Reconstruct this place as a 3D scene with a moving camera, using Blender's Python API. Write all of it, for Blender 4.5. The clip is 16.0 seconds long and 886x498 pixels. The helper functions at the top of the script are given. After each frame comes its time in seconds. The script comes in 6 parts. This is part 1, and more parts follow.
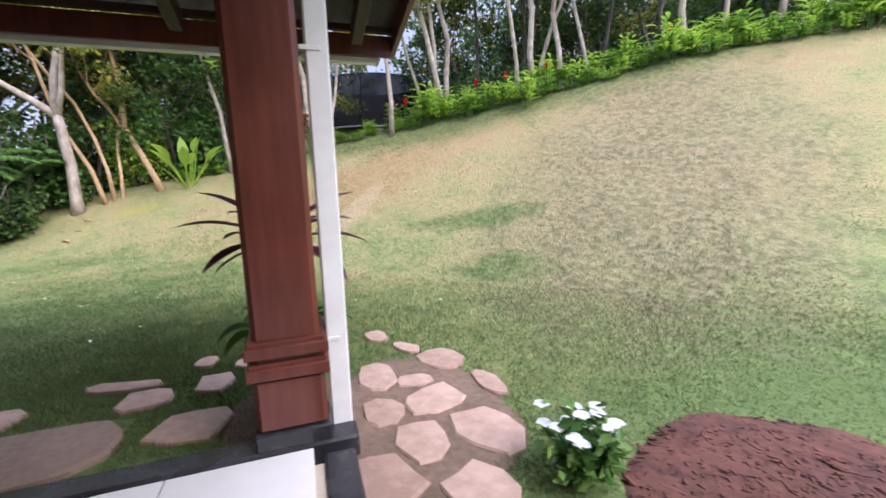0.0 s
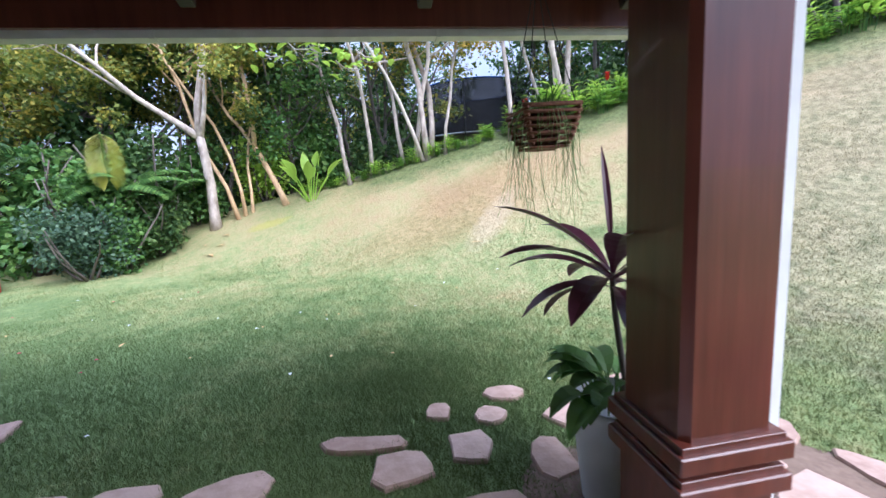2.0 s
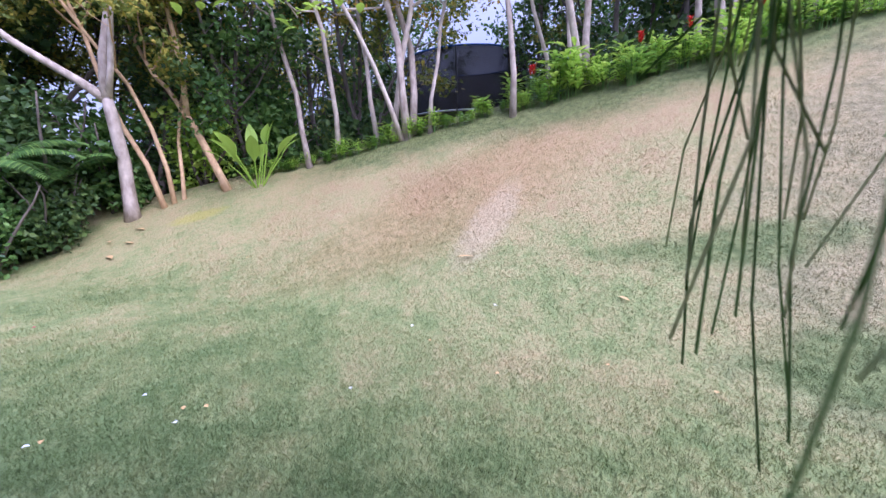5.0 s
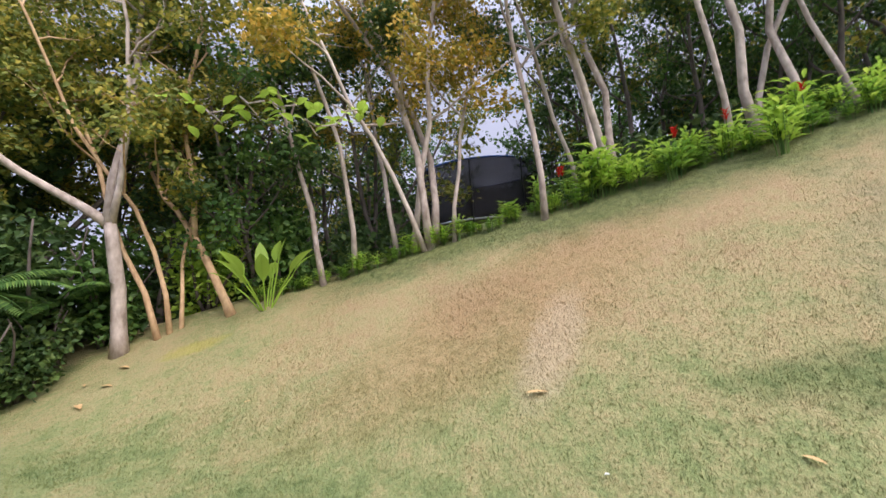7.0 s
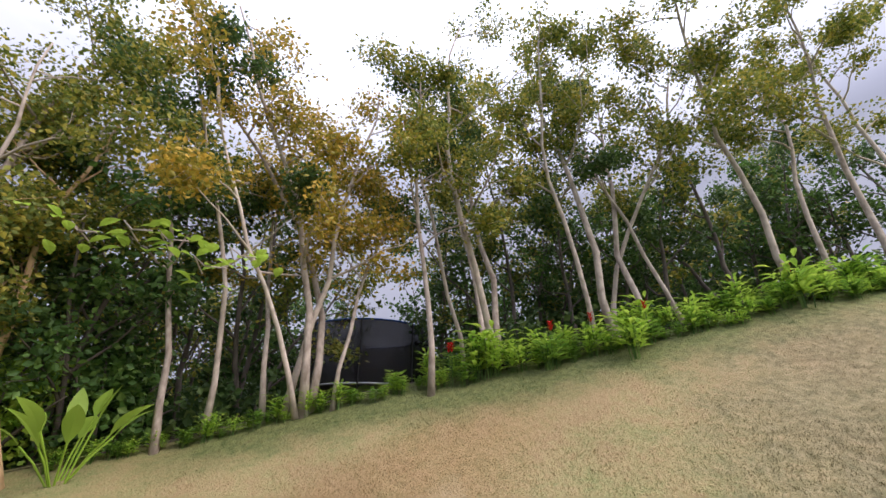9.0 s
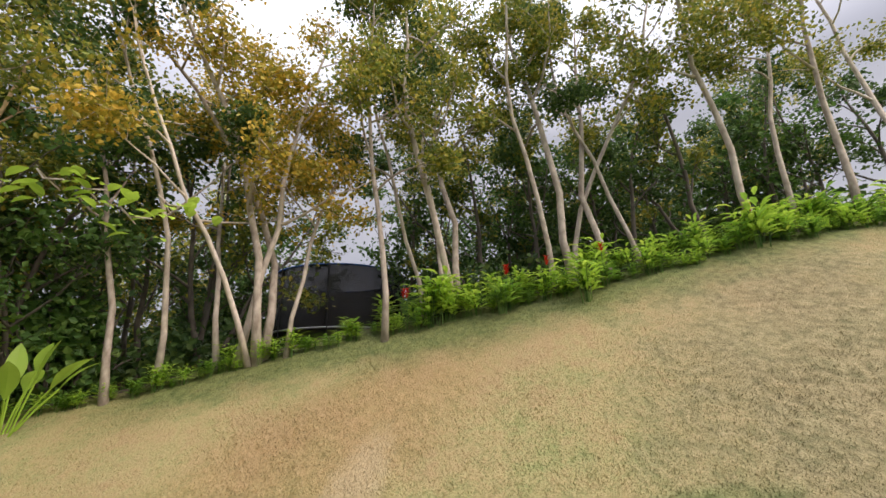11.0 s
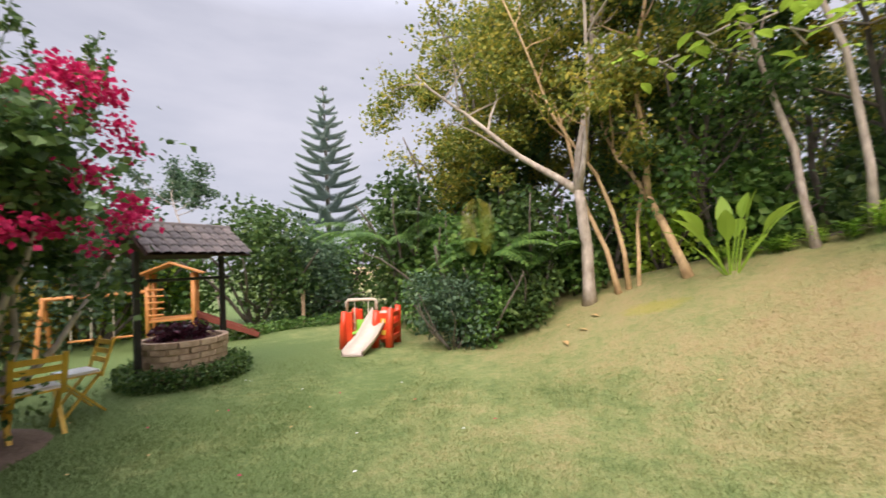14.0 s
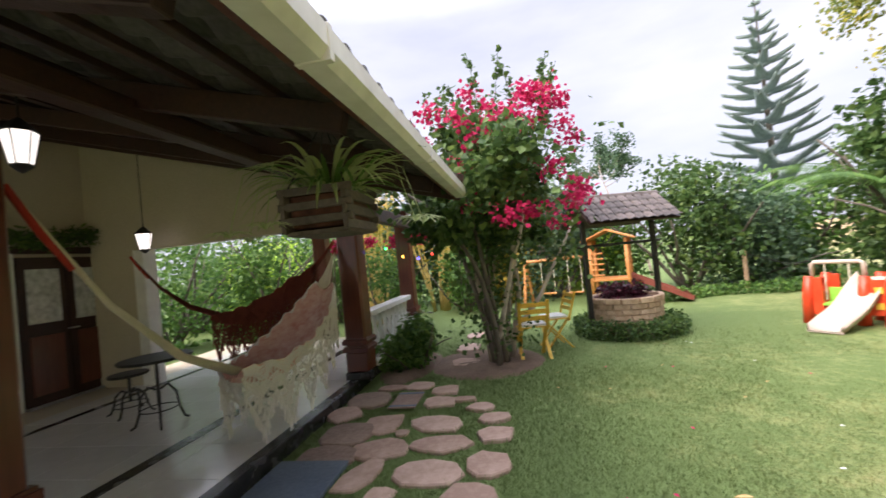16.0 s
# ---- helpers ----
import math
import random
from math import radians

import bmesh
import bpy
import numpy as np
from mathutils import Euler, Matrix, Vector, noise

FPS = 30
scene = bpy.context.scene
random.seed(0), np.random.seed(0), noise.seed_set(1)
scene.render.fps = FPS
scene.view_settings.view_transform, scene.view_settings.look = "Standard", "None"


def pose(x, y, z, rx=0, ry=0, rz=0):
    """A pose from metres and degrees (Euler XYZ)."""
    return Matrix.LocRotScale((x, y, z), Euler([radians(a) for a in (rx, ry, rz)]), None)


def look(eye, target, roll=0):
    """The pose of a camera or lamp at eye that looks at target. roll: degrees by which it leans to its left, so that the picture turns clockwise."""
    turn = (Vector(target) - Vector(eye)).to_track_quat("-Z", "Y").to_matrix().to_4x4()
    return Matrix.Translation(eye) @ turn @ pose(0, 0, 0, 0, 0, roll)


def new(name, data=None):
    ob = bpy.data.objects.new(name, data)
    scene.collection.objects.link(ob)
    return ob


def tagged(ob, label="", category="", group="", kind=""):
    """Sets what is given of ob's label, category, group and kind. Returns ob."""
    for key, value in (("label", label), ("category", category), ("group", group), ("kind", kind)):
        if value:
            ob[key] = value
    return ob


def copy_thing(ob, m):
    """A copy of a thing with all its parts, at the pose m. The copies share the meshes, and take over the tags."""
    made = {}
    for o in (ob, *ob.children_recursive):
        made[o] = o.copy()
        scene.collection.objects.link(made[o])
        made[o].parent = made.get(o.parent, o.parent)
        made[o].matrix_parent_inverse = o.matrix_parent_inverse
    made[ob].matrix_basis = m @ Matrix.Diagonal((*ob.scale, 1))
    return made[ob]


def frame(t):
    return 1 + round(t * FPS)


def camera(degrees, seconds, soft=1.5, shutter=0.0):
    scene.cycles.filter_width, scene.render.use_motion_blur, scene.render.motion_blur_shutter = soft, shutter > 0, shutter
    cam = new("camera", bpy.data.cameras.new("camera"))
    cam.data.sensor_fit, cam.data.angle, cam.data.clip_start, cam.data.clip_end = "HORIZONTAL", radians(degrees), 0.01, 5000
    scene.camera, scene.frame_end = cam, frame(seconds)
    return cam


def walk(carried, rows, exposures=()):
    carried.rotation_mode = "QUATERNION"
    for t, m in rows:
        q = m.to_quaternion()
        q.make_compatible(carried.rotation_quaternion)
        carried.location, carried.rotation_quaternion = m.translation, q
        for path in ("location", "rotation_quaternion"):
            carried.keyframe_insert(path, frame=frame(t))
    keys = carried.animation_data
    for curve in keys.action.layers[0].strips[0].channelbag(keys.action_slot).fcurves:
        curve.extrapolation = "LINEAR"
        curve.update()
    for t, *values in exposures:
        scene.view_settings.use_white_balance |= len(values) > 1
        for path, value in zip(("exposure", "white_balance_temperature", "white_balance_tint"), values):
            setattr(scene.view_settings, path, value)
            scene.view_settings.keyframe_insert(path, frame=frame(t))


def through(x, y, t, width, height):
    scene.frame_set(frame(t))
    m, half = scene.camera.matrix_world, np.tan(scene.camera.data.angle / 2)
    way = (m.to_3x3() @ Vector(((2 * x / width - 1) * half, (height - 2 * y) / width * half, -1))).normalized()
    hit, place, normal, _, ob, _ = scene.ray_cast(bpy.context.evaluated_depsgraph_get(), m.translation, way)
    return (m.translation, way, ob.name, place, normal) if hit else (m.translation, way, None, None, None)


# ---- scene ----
cam = camera(93.7, 16.0, soft=1.5, shutter=0.25)

PATH = [
    (0, (-1.992, 0.033, 1.348), (-0.127, -0.599, 0.998), -1.3),
    (0.5, (-1.76, 0.315, 1.345), (0.179, -0.084, 1.056), -3.1),
    (1, (-1.543, 0.593, 1.408), (0.428, 0.346, 1.176), -3.7),
    (1.5, (-1.324, 0.862, 1.407), (0.639, 0.614, 1.121), -5.0),
    (2, (-1.025, 1.056, 1.384), (0.928, 0.751, 1.08), -3.5),
    (2.5, (-0.685, 1.232, 1.4), (1.266, 0.911, 1.096), -4.8),
    (3, (-0.368, 1.345, 1.424), (1.51, 0.785, 1.023), -5.3),
    (3.2, (-0.214, 1.376, 1.366), (1.671, 0.81, 1.009), -4.9),
    (5.3, (1.219, 0.472, 1.397), (3.158, 0.146, 1.031), -2.0),
    (5.5, (1.323, 0.515, 1.393), (3.259, 0.049, 1.216), -5.4),
    (6, (1.577, 0.579, 1.436), (3.488, -0.01, 1.416), -8.9),
    (6.5, (1.888, 0.689, 1.428), (3.843, 0.272, 1.481), -7.8),
    (7, (2.111, 0.773, 1.43), (4.073, 0.42, 1.585), -4.7),
    (7.5, (2.162, 0.782, 1.492), (4.075, 0.374, 1.909), -0.0),
    (8, (2.195, 0.874, 1.567), (3.99, 0.313, 2.246), -0.1),
    (8.5, (2.172, 0.89, 1.567), (3.792, 0.129, 2.46), -1.4),
    (11, (2.023, 0.076, 1.749), (3.719, -0.806, 2.337), -2.2),
    (11.5, (2.032, 0.18, 1.696), (3.891, -0.389, 2.167), -1.8),
    (12, (2.212, 0.466, 1.574), (4.17, 0.261, 1.928), -2.0),
    (12.5, (2.268, 0.798, 1.499), (4.244, 1.012, 1.719), -2.0),
    (13, (2.307, 0.957, 1.56), (4.189, 1.624, 1.666), -2.2),
    (13.5, (2.352, 1.025, 1.583), (4.039, 2.097, 1.65), -2.6),
    (14, (2.333, 1.085, 1.578), (3.722, 2.522, 1.644), -2.8),
    (14.5, (2.316, 1.094, 1.578), (3.323, 2.82, 1.643), -2.8),
    (15, (2.265, 1.067, 1.585), (2.815, 2.99, 1.64), -3.6),
    (15.5, (2.184, 1.013, 1.59), (2.286, 3.01, 1.642), -4.9),
    (16, (2.178, 0.917, 1.589), (1.823, 2.885, 1.63), -5.8),
]
walk(cam, [(t, look(eye, target, roll)) for t, eye, target, roll in PATH],
     ((0.0, 0.7, 5400, 24.0), (1.5, 0.95, 5000, 20.0), (3.2, 1.3, 4850, 30.0), (5.5, 0.55, 4900, 40.0), (6.0, 0.48, 4950, 38.0), (6.8, 0.45, 5750, 25.0), (8.5, 0.1, 5900, 25.0), (11.0, 0.2, 6500, 18.0), (12.0, 0.28, 6600, 18.0), (13.5, 0.46, 6400, 20.0), (14.5, 0.6, 6300, 19.0), (16.0, 1.05, 6200, 20.0)))

# ---- world and light ----
SUN_EL, SUN_AZ = 46.0, 214.0          # degrees; azimuth of the sun counted from +x towards +y
world = bpy.data.worlds.new("sky")
scene.world = world
world.use_nodes = True
wn, wl = world.node_tree.nodes, world.node_tree.links
wn.clear()
w_out = wn.new("ShaderNodeOutputWorld")
w_bg = wn.new("ShaderNodeBackground")
w_sky = wn.new("ShaderNodeTexSky")
w_sky.sky_type = "NISHITA"
w_sky.sun_disc = False
w_sky.sun_elevation = radians(SUN_EL)
w_sky.sun_rotation = radians(90 - SUN_AZ)
w_sky.air_density, w_sky.dust_density = 1.0, 2.5
w_co = wn.new("ShaderNodeTexCoord")
w_map = wn.new("ShaderNodeMapping")
w_map.inputs["Scale"].default_value = (1.3, 1.3, 4.5)
w_noise = wn.new("ShaderNodeTexNoise")
w_noise.inputs["Scale"].default_value = 2.2
w_noise.inputs["Detail"].default_value = 6
w_ramp = wn.new("ShaderNodeValToRGB")
w_ramp.color_ramp.elements[0].position = 0.28
w_ramp.color_ramp.elements[0].color = (0.72, 0.72, 0.72, 1)
w_ramp.color_ramp.elements[1].position = 0.66
w_mix = wn.new("ShaderNodeMixRGB")
w_mix.inputs["Color2"].default_value = (8.0, 8.3, 8.9, 1)
wl.new(w_co.outputs["Generated"], w_map.inputs["Vector"])
wl.new(w_map.outputs["Vector"], w_noise.inputs["Vector"])
wl.new(w_noise.outputs["Fac"], w_ramp.inputs["Fac"])
wl.new(w_ramp.outputs["Color"], w_mix.inputs["Fac"])
wl.new(w_sky.outputs["Color"], w_mix.inputs["Color1"])
w_sep = wn.new("ShaderNodeSeparateXYZ")
w_high = wn.new("ShaderNodeMath")
w_high.operation, w_high.use_clamp = "SUBTRACT", True
w_high.inputs[1].default_value = 0.5
w_rise = wn.new("ShaderNodeMath")          # an overcast sky is brightest overhead
w_rise.operation = "MULTIPLY_ADD"
w_rise.inputs[1].default_value, w_rise.inputs[2].default_value = 5.2, 0.62
w_grad = wn.new("ShaderNodeVectorMath")
w_grad.operation = "SCALE"
wl.new(w_co.outputs["Generated"], w_sep.inputs["Vector"])
wl.new(w_sep.outputs["Z"], w_high.inputs[0])
wl.new(w_high.outputs["Value"], w_rise.inputs[0])
wl.new(w_mix.outputs["Color"], w_grad.inputs[0])
wl.new(w_rise.outputs["Value"], w_grad.inputs["Scale"])
wl.new(w_grad.outputs["Vector"], w_bg.inputs["Color"])
w_bg.inputs["Strength"].default_value = 0.1
wl.new(w_bg.outputs["Background"], w_out.inputs["Surface"])
sun = new("sun", bpy.data.lights.new("sun", "SUN"))
sun.data.energy, sun.data.angle, sun.data.color = 3.2, radians(42), (1.0, 0.88, 0.70)
_a, _e = radians(SUN_AZ), radians(SUN_EL)
sun.matrix_world = look((30 * math.cos(_a) * math.cos(_e), 30 * math.sin(_a) * math.cos(_e), 30 * math.sin(_e)), (0, 0, 0))


# ---- materials ----
def nodes_of(name):
    m = bpy.data.materials.new(name)
    m.use_nodes = True
    nt = m.node_tree
    return m, nt.nodes, nt.links, nt.nodes["Principled BSDF"]


def math_node(n, l, op, a, b=None, clamp=False):
    k = n.new("ShaderNodeMath")
    k.operation, k.use_clamp = op, clamp
    for i, v in enumerate((a, b)):
        if v is None:
            continue
        if isinstance(v, (int, float)):
            k.inputs[i].default_value = v
        else:
            l.new(v, k.inputs[i])
    return k.outputs[0]


def ramp(n, l, fac, stops):
    r = n.new("ShaderNodeValToRGB")
    while len(r.color_ramp.elements) < len(stops):
        r.color_ramp.elements.new(0.5)
    for e, (p, c) in zip(r.color_ramp.elements, stops):
        e.position, e.color = p, (*c, 1)
    l.new(fac, r.inputs["Fac"])
    return r.outputs["Color"]


def noise_tex(n, l, scale, detail=4, vec=None, stretch=None):
    k = n.new("ShaderNodeTexNoise")
    k.inputs["Scale"].default_value, k.inputs["Detail"].default_value = scale, detail
    if vec is None:
        vec = n.new("ShaderNodeTexCoord").outputs["Object"]
    if stretch:
        mp = n.new("ShaderNodeMapping")
        mp.inputs["Scale"].default_value = stretch
        l.new(vec, mp.inputs["Vector"])
        vec = mp.outputs["Vector"]
    l.new(vec, k.inputs["Vector"])
    return k.outputs["Fac"]


def surface(name, c1, c2, rough=0.7, grain=60, broad=3, bump=0.3, metal=0.0, stretch=None, coat=0.0, vary=0.0):
    """Two colours mixed by a broad stain and a fine grain, with relief; vary shifts it object by object."""
    m, n, l, p = nodes_of(name)
    fine = noise_tex(n, l, grain, 5, stretch=stretch)
    wide = noise_tex(n, l, broad, 3)
    f = math_node(n, l, "ADD", math_node(n, l, "MULTIPLY", fine, 0.5), math_node(n, l, "MULTIPLY", wide, 0.5))
    if vary:
        oi = n.new("ShaderNodeObjectInfo")
        f = math_node(n, l, "ADD", f, math_node(n, l, "MULTIPLY", math_node(n, l, "SUBTRACT", oi.outputs["Random"], 0.5), vary))
    l.new(ramp(n, l, f, [(0.3, c1), (0.7, c2)]), p.inputs["Base Color"])
    rr = math_node(n, l, "ADD", math_node(n, l, "MULTIPLY", wide, 0.25), rough - 0.12, True)
    l.new(rr, p.inputs["Roughness"])
    p.inputs["Metallic"].default_value = metal
    p.inputs["Coat Weight"].default_value = coat
    b = n.new("ShaderNodeBump")
    b.inputs["Strength"].default_value, b.inputs["Distance"].default_value = bump, 0.01
    l.new(fine, b.inputs["Height"])
    l.new(b.outputs["Normal"], p.inputs["Normal"])
    return m


def leaf_mat(name, stops, rough=0.5, through=0.35):
    """Leaves: each leaf its own tint, and light passes through."""
    m, n, l, p = nodes_of(name)
    g = n.new("ShaderNodeNewGeometry")
    wide = noise_tex(n, l, 0.9, 2, vec=g.outputs["Position"])
    f = math_node(n, l, "ADD", math_node(n, l, "MULTIPLY", g.outputs["Random Per Island"], 0.65), math_node(n, l, "MULTIPLY", wide, 0.35))
    col = ramp(n, l, f, stops)
    l.new(col, p.inputs["Base Color"])
    p.inputs["Roughness"].default_value = rough
    p.inputs["Specular IOR Level"].default_value = 0.3
    tr = n.new("ShaderNodeBsdfTranslucent")
    l.new(col, tr.inputs["Color"])
    mix = n.new("ShaderNodeMixShader")
    mix.inputs["Fac"].default_value = through
    l.new(p.outputs["BSDF"], mix.inputs[1])
    l.new(tr.outputs["BSDF"], mix.inputs[2])
    l.new(mix.outputs["Shader"], n["Material Output"].inputs["Surface"])
    return m


def blot(n, l, sep, cx, cy, along_r, across_r, turn, wobble):
    """A soft oval patch on the plan, 1 in its middle, with an uneven rim."""
    c, sn = math.cos(radians(turn)), math.sin(radians(turn))
    dx, dy = math_node(n, l, "SUBTRACT", sep.outputs["X"], cx), math_node(n, l, "SUBTRACT", sep.outputs["Y"], cy)
    u = math_node(n, l, "ADD", math_node(n, l, "MULTIPLY", dx, c / along_r), math_node(n, l, "MULTIPLY", dy, sn / along_r))
    v = math_node(n, l, "ADD", math_node(n, l, "MULTIPLY", dx, -sn / across_r), math_node(n, l, "MULTIPLY", dy, c / across_r))
    d2 = math_node(n, l, "ADD", math_node(n, l, "MULTIPLY", u, u), math_node(n, l, "MULTIPLY", v, v))
    d2 = math_node(n, l, "ADD", d2, math_node(n, l, "MULTIPLY", math_node(n, l, "SUBTRACT", wobble, 0.5), 1.8))
    return math_node(n, l, "SUBTRACT", 1.25, d2, True)


def mix_colour(n, l, fac, c1, c2):
    k = n.new("ShaderNodeMixRGB")
    l.new(fac, k.inputs["Fac"])
    l.new(c1, k.inputs["Color1"])
    if isinstance(c2, tuple):
        k.inputs["Color2"].default_value = (*c2, 1)
    else:
        l.new(c2, k.inputs["Color2"])
    return k.outputs["Color"]


def lawn_mat():
    """Watered green turf by the house, drier up the bank: a scorched russet patch, greyed thatch, a green rim at the crest."""
    m, n, l, p = nodes_of("lawn")
    g = n.new("ShaderNodeNewGeometry")
    pos = g.outputs["Position"]
    sep = n.new("ShaderNodeSeparateXYZ")
    l.new(pos, sep.inputs["Vector"])
    d = math_node(n, l, "SUBTRACT", math_node(n, l, "MULTIPLY", sep.outputs["X"], 0.76), math_node(n, l, "MULTIPLY", sep.outputs["Y"], 0.40))
    broad = noise_tex(n, l, 0.42, 4, vec=pos)
    mid = noise_tex(n, l, 2.3, 5, vec=pos)
    clump = noise_tex(n, l, 9, 5, vec=pos)
    fine = noise_tex(n, l, 38, 4, vec=pos)
    tuft = noise_tex(n, l, 130, 3, vec=pos)
    dry = math_node(n, l, "MULTIPLY", math_node(n, l, "SUBTRACT", d, 0.6), 0.125)
    for tex, k in ((broad, 1.1), (mid, 0.9), (clump, 0.7), (fine, 0.55), (tuft, 0.35)):
        dry = math_node(n, l, "ADD", dry, math_node(n, l, "MULTIPLY", math_node(n, l, "SUBTRACT", tex, 0.5), k))
    dry = math_node(n, l, "ADD", dry, 0.0, True)
    col = ramp(n, l, dry, [(0.0, (0.145, 0.205, 0.068)), (0.3, (0.245, 0.288, 0.108)), (0.55, (0.345, 0.325, 0.145)), (0.8, (0.400, 0.330, 0.160)), (1.0, (0.400, 0.300, 0.155))])
    grey = blot(n, l, sep, 3.4, -5.4, 4.4, 2.5, 128, mid)
    col = mix_colour(n, l, math_node(n, l, "MULTIPLY", grey, 0.75), col, ramp(n, l, clump, [(0.36, (0.180, 0.150, 0.085)), (0.64, (0.350, 0.295, 0.172))]))
    russet = blot(n, l, sep, 7.0, -0.9, 2.6, 1.15, 105, mid)
    col = mix_colour(n, l, math_node(n, l, "MULTIPLY", russet, 0.5), col, ramp(n, l, clump, [(0.35, (0.270, 0.160, 0.068)), (0.65, (0.410, 0.270, 0.130))]))
    straw = blot(n, l, sep, 6.1, -1.0, 0.95, 0.3, 140, clump)
    col = mix_colour(n, l, math_node(n, l, "MULTIPLY", straw, 0.6), col, (0.50, 0.40, 0.25))
    lush = math_node(n, l, "MAXIMUM", blot(n, l, sep, 4.3, -2.75, 1.2, 0.33, 65, mid), blot(n, l, sep, 2.9, -2.5, 0.7, 0.4, 60, mid))
    col = mix_colour(n, l, math_node(n, l, "MULTIPLY", lush, 0.8), col, ramp(n, l, clump, [(0.35, (0.085, 0.130, 0.040)), (0.65, (0.175, 0.225, 0.075))]))
    moss = blot(n, l, sep, 9.3, 3.55, 0.5, 0.24, 95, clump)
    col = mix_colour(n, l, math_node(n, l, "MULTIPLY", moss, 0.6), col, (0.40, 0.36, 0.07))
    rim_a = math_node(n, l, "MULTIPLY_ADD", sep.outputs["Y"], 0.3)
    rim_a.node.inputs[2].default_value = 9.86
    rim_b = math_node(n, l, "MULTIPLY_ADD", sep.outputs["Y"], 0.55)
    rim_b.node.inputs[2].default_value = 10.2
    inset = math_node(n, l, "SUBTRACT", math_node(n, l, "MINIMUM", rim_a, rim_b), sep.outputs["X"])
    inset = math_node(n, l, "ADD", inset, math_node(n, l, "MULTIPLY", math_node(n, l, "SUBTRACT", mid, 0.5), 0.9))
    rim = math_node(n, l, "SUBTRACT", 1.35, math_node(n, l, "MULTIPLY", inset, 1.15), True)
    south = math_node(n, l, "MULTIPLY", math_node(n, l, "SUBTRACT", 2.2, sep.outputs["Y"]), 0.8, True)
    col = mix_colour(n, l, math_node(n, l, "MULTIPLY", math_node(n, l, "MULTIPLY", rim, south), 0.85), col, ramp(n, l, clump, [(0.35, (0.085, 0.125, 0.040)), (0.65, (0.180, 0.225, 0.075))]))
    speck = math_node(n, l, "ADD", math_node(n, l, "MULTIPLY", fine, 0.9), math_node(n, l, "MULTIPLY", tuft, 0.7))
    col = mix_colour(n, l, math_node(n, l, "MULTIPLY", math_node(n, l, "SUBTRACT", 0.80, speck, True), 1.3, True), col, (0.09, 0.095, 0.045))
    l.new(col, p.inputs["Base Color"])
    p.inputs["Roughness"].default_value = 0.85
    p.inputs["Specular IOR Level"].default_value = 0.15
    b = n.new("ShaderNodeBump")
    b.inputs["Strength"].default_value, b.inputs["Distance"].default_value = 0.8, 0.035
    l.new(math_node(n, l, "ADD", math_node(n, l, "ADD", fine, math_node(n, l, "MULTIPLY", tuft, 0.6)), clump), b.inputs["Height"])
    l.new(b.outputs["Normal"], p.inputs["Normal"])
    return m


def glow(name, colour, strength):
    m, n, l, p = nodes_of(name)
    p.inputs["Base Color"].default_value = (*colour, 1)
    p.inputs["Emission Color"].default_value = (*colour, 1)
    p.inputs["Emission Strength"].default_value = strength
    return m


def net_mat():
    """Fine black net: mostly thread, with a weave of small holes."""
    m, n, l, p = nodes_of("trampoline_net")
    p.inputs["Base Color"].default_value = (0.02, 0.02, 0.022, 1)
    p.inputs["Roughness"].default_value = 0.8
    tr = n.new("ShaderNodeBsdfTransparent")
    mix = n.new("ShaderNodeMixShader")
    f = noise_tex(n, l, 3, 3)
    l.new(math_node(n, l, "ADD", math_node(n, l, "MULTIPLY", f, 0.2), 0.68), mix.inputs["Fac"])
    l.new(tr.outputs["BSDF"], mix.inputs[1])
    l.new(p.outputs["BSDF"], mix.inputs[2])
    l.new(mix.outputs["Shader"], n["Material Output"].inputs["Surface"])
    return m


LAWN = lawn_mat()
WOOD_RED = surface("stained_wood", (0.075, 0.017, 0.010), (0.17, 0.045, 0.025), 0.38, 26, 2.5, 0.18, stretch=(1, 1, 0.08), coat=0.25)
WOOD_DARK = surface("dark_beam_wood", (0.022, 0.010, 0.008), (0.06, 0.024, 0.016), 0.55, 30, 3, 0.25)
WHITE = surface("white_paint", (0.68, 0.68, 0.66), (0.82, 0.82, 0.80), 0.45, 12, 4, 0.06)
GUTTER = surface("gutter_paint", (0.55, 0.53, 0.48), (0.78, 0.76, 0.72), 0.5, 10, 2.2, 0.08)
CREAM = surface("cream_plaster", (0.43, 0.38, 0.28), (0.53, 0.47, 0.36), 0.85, 45, 1.2, 0.15)
TILE = surface("floor_tile", (0.70, 0.69, 0.66), (0.80, 0.79, 0.76), 0.16, 8, 1.5, 0.02, vary=0.1)
GRANITE = surface("black_granite", (0.012, 0.013, 0.015), (0.05, 0.05, 0.055), 0.25, 160, 6, 0.03)
ROOFTILE = surface("roof_tile_under", (0.045, 0.042, 0.04), (0.13, 0.12, 0.11), 0.85, 30, 3, 0.3)
CLAY = surface("weathered_clay_tile", (0.05, 0.045, 0.045), (0.17, 0.14, 0.13), 0.85, 26, 4, 0.4, vary=0.25)
STONE = surface("pink_flagstone", (0.29, 0.19, 0.14), (0.47, 0.335, 0.265), 0.85, 22, 3.5, 0.5, vary=0.35)
SLAB = surface("brown_slab", (0.17, 0.11, 0.085), (0.30, 0.22, 0.17), 0.85, 24, 2.5, 0.5, vary=0.25)
BLUEMAT = surface("blue_grey_slate", (0.06, 0.085, 0.12), (0.12, 0.15, 0.19), 0.6, 30, 3, 0.2)
MULCH = surface("bark_mulch", (0.035, 0.014, 0.010), (0.15, 0.06, 0.042), 0.95, 18, 5, 0.8)
SOIL = surface("bare_soil", (0.10, 0.065, 0.045), (0.21, 0.145, 0.10), 0.95, 25, 3, 0.8)
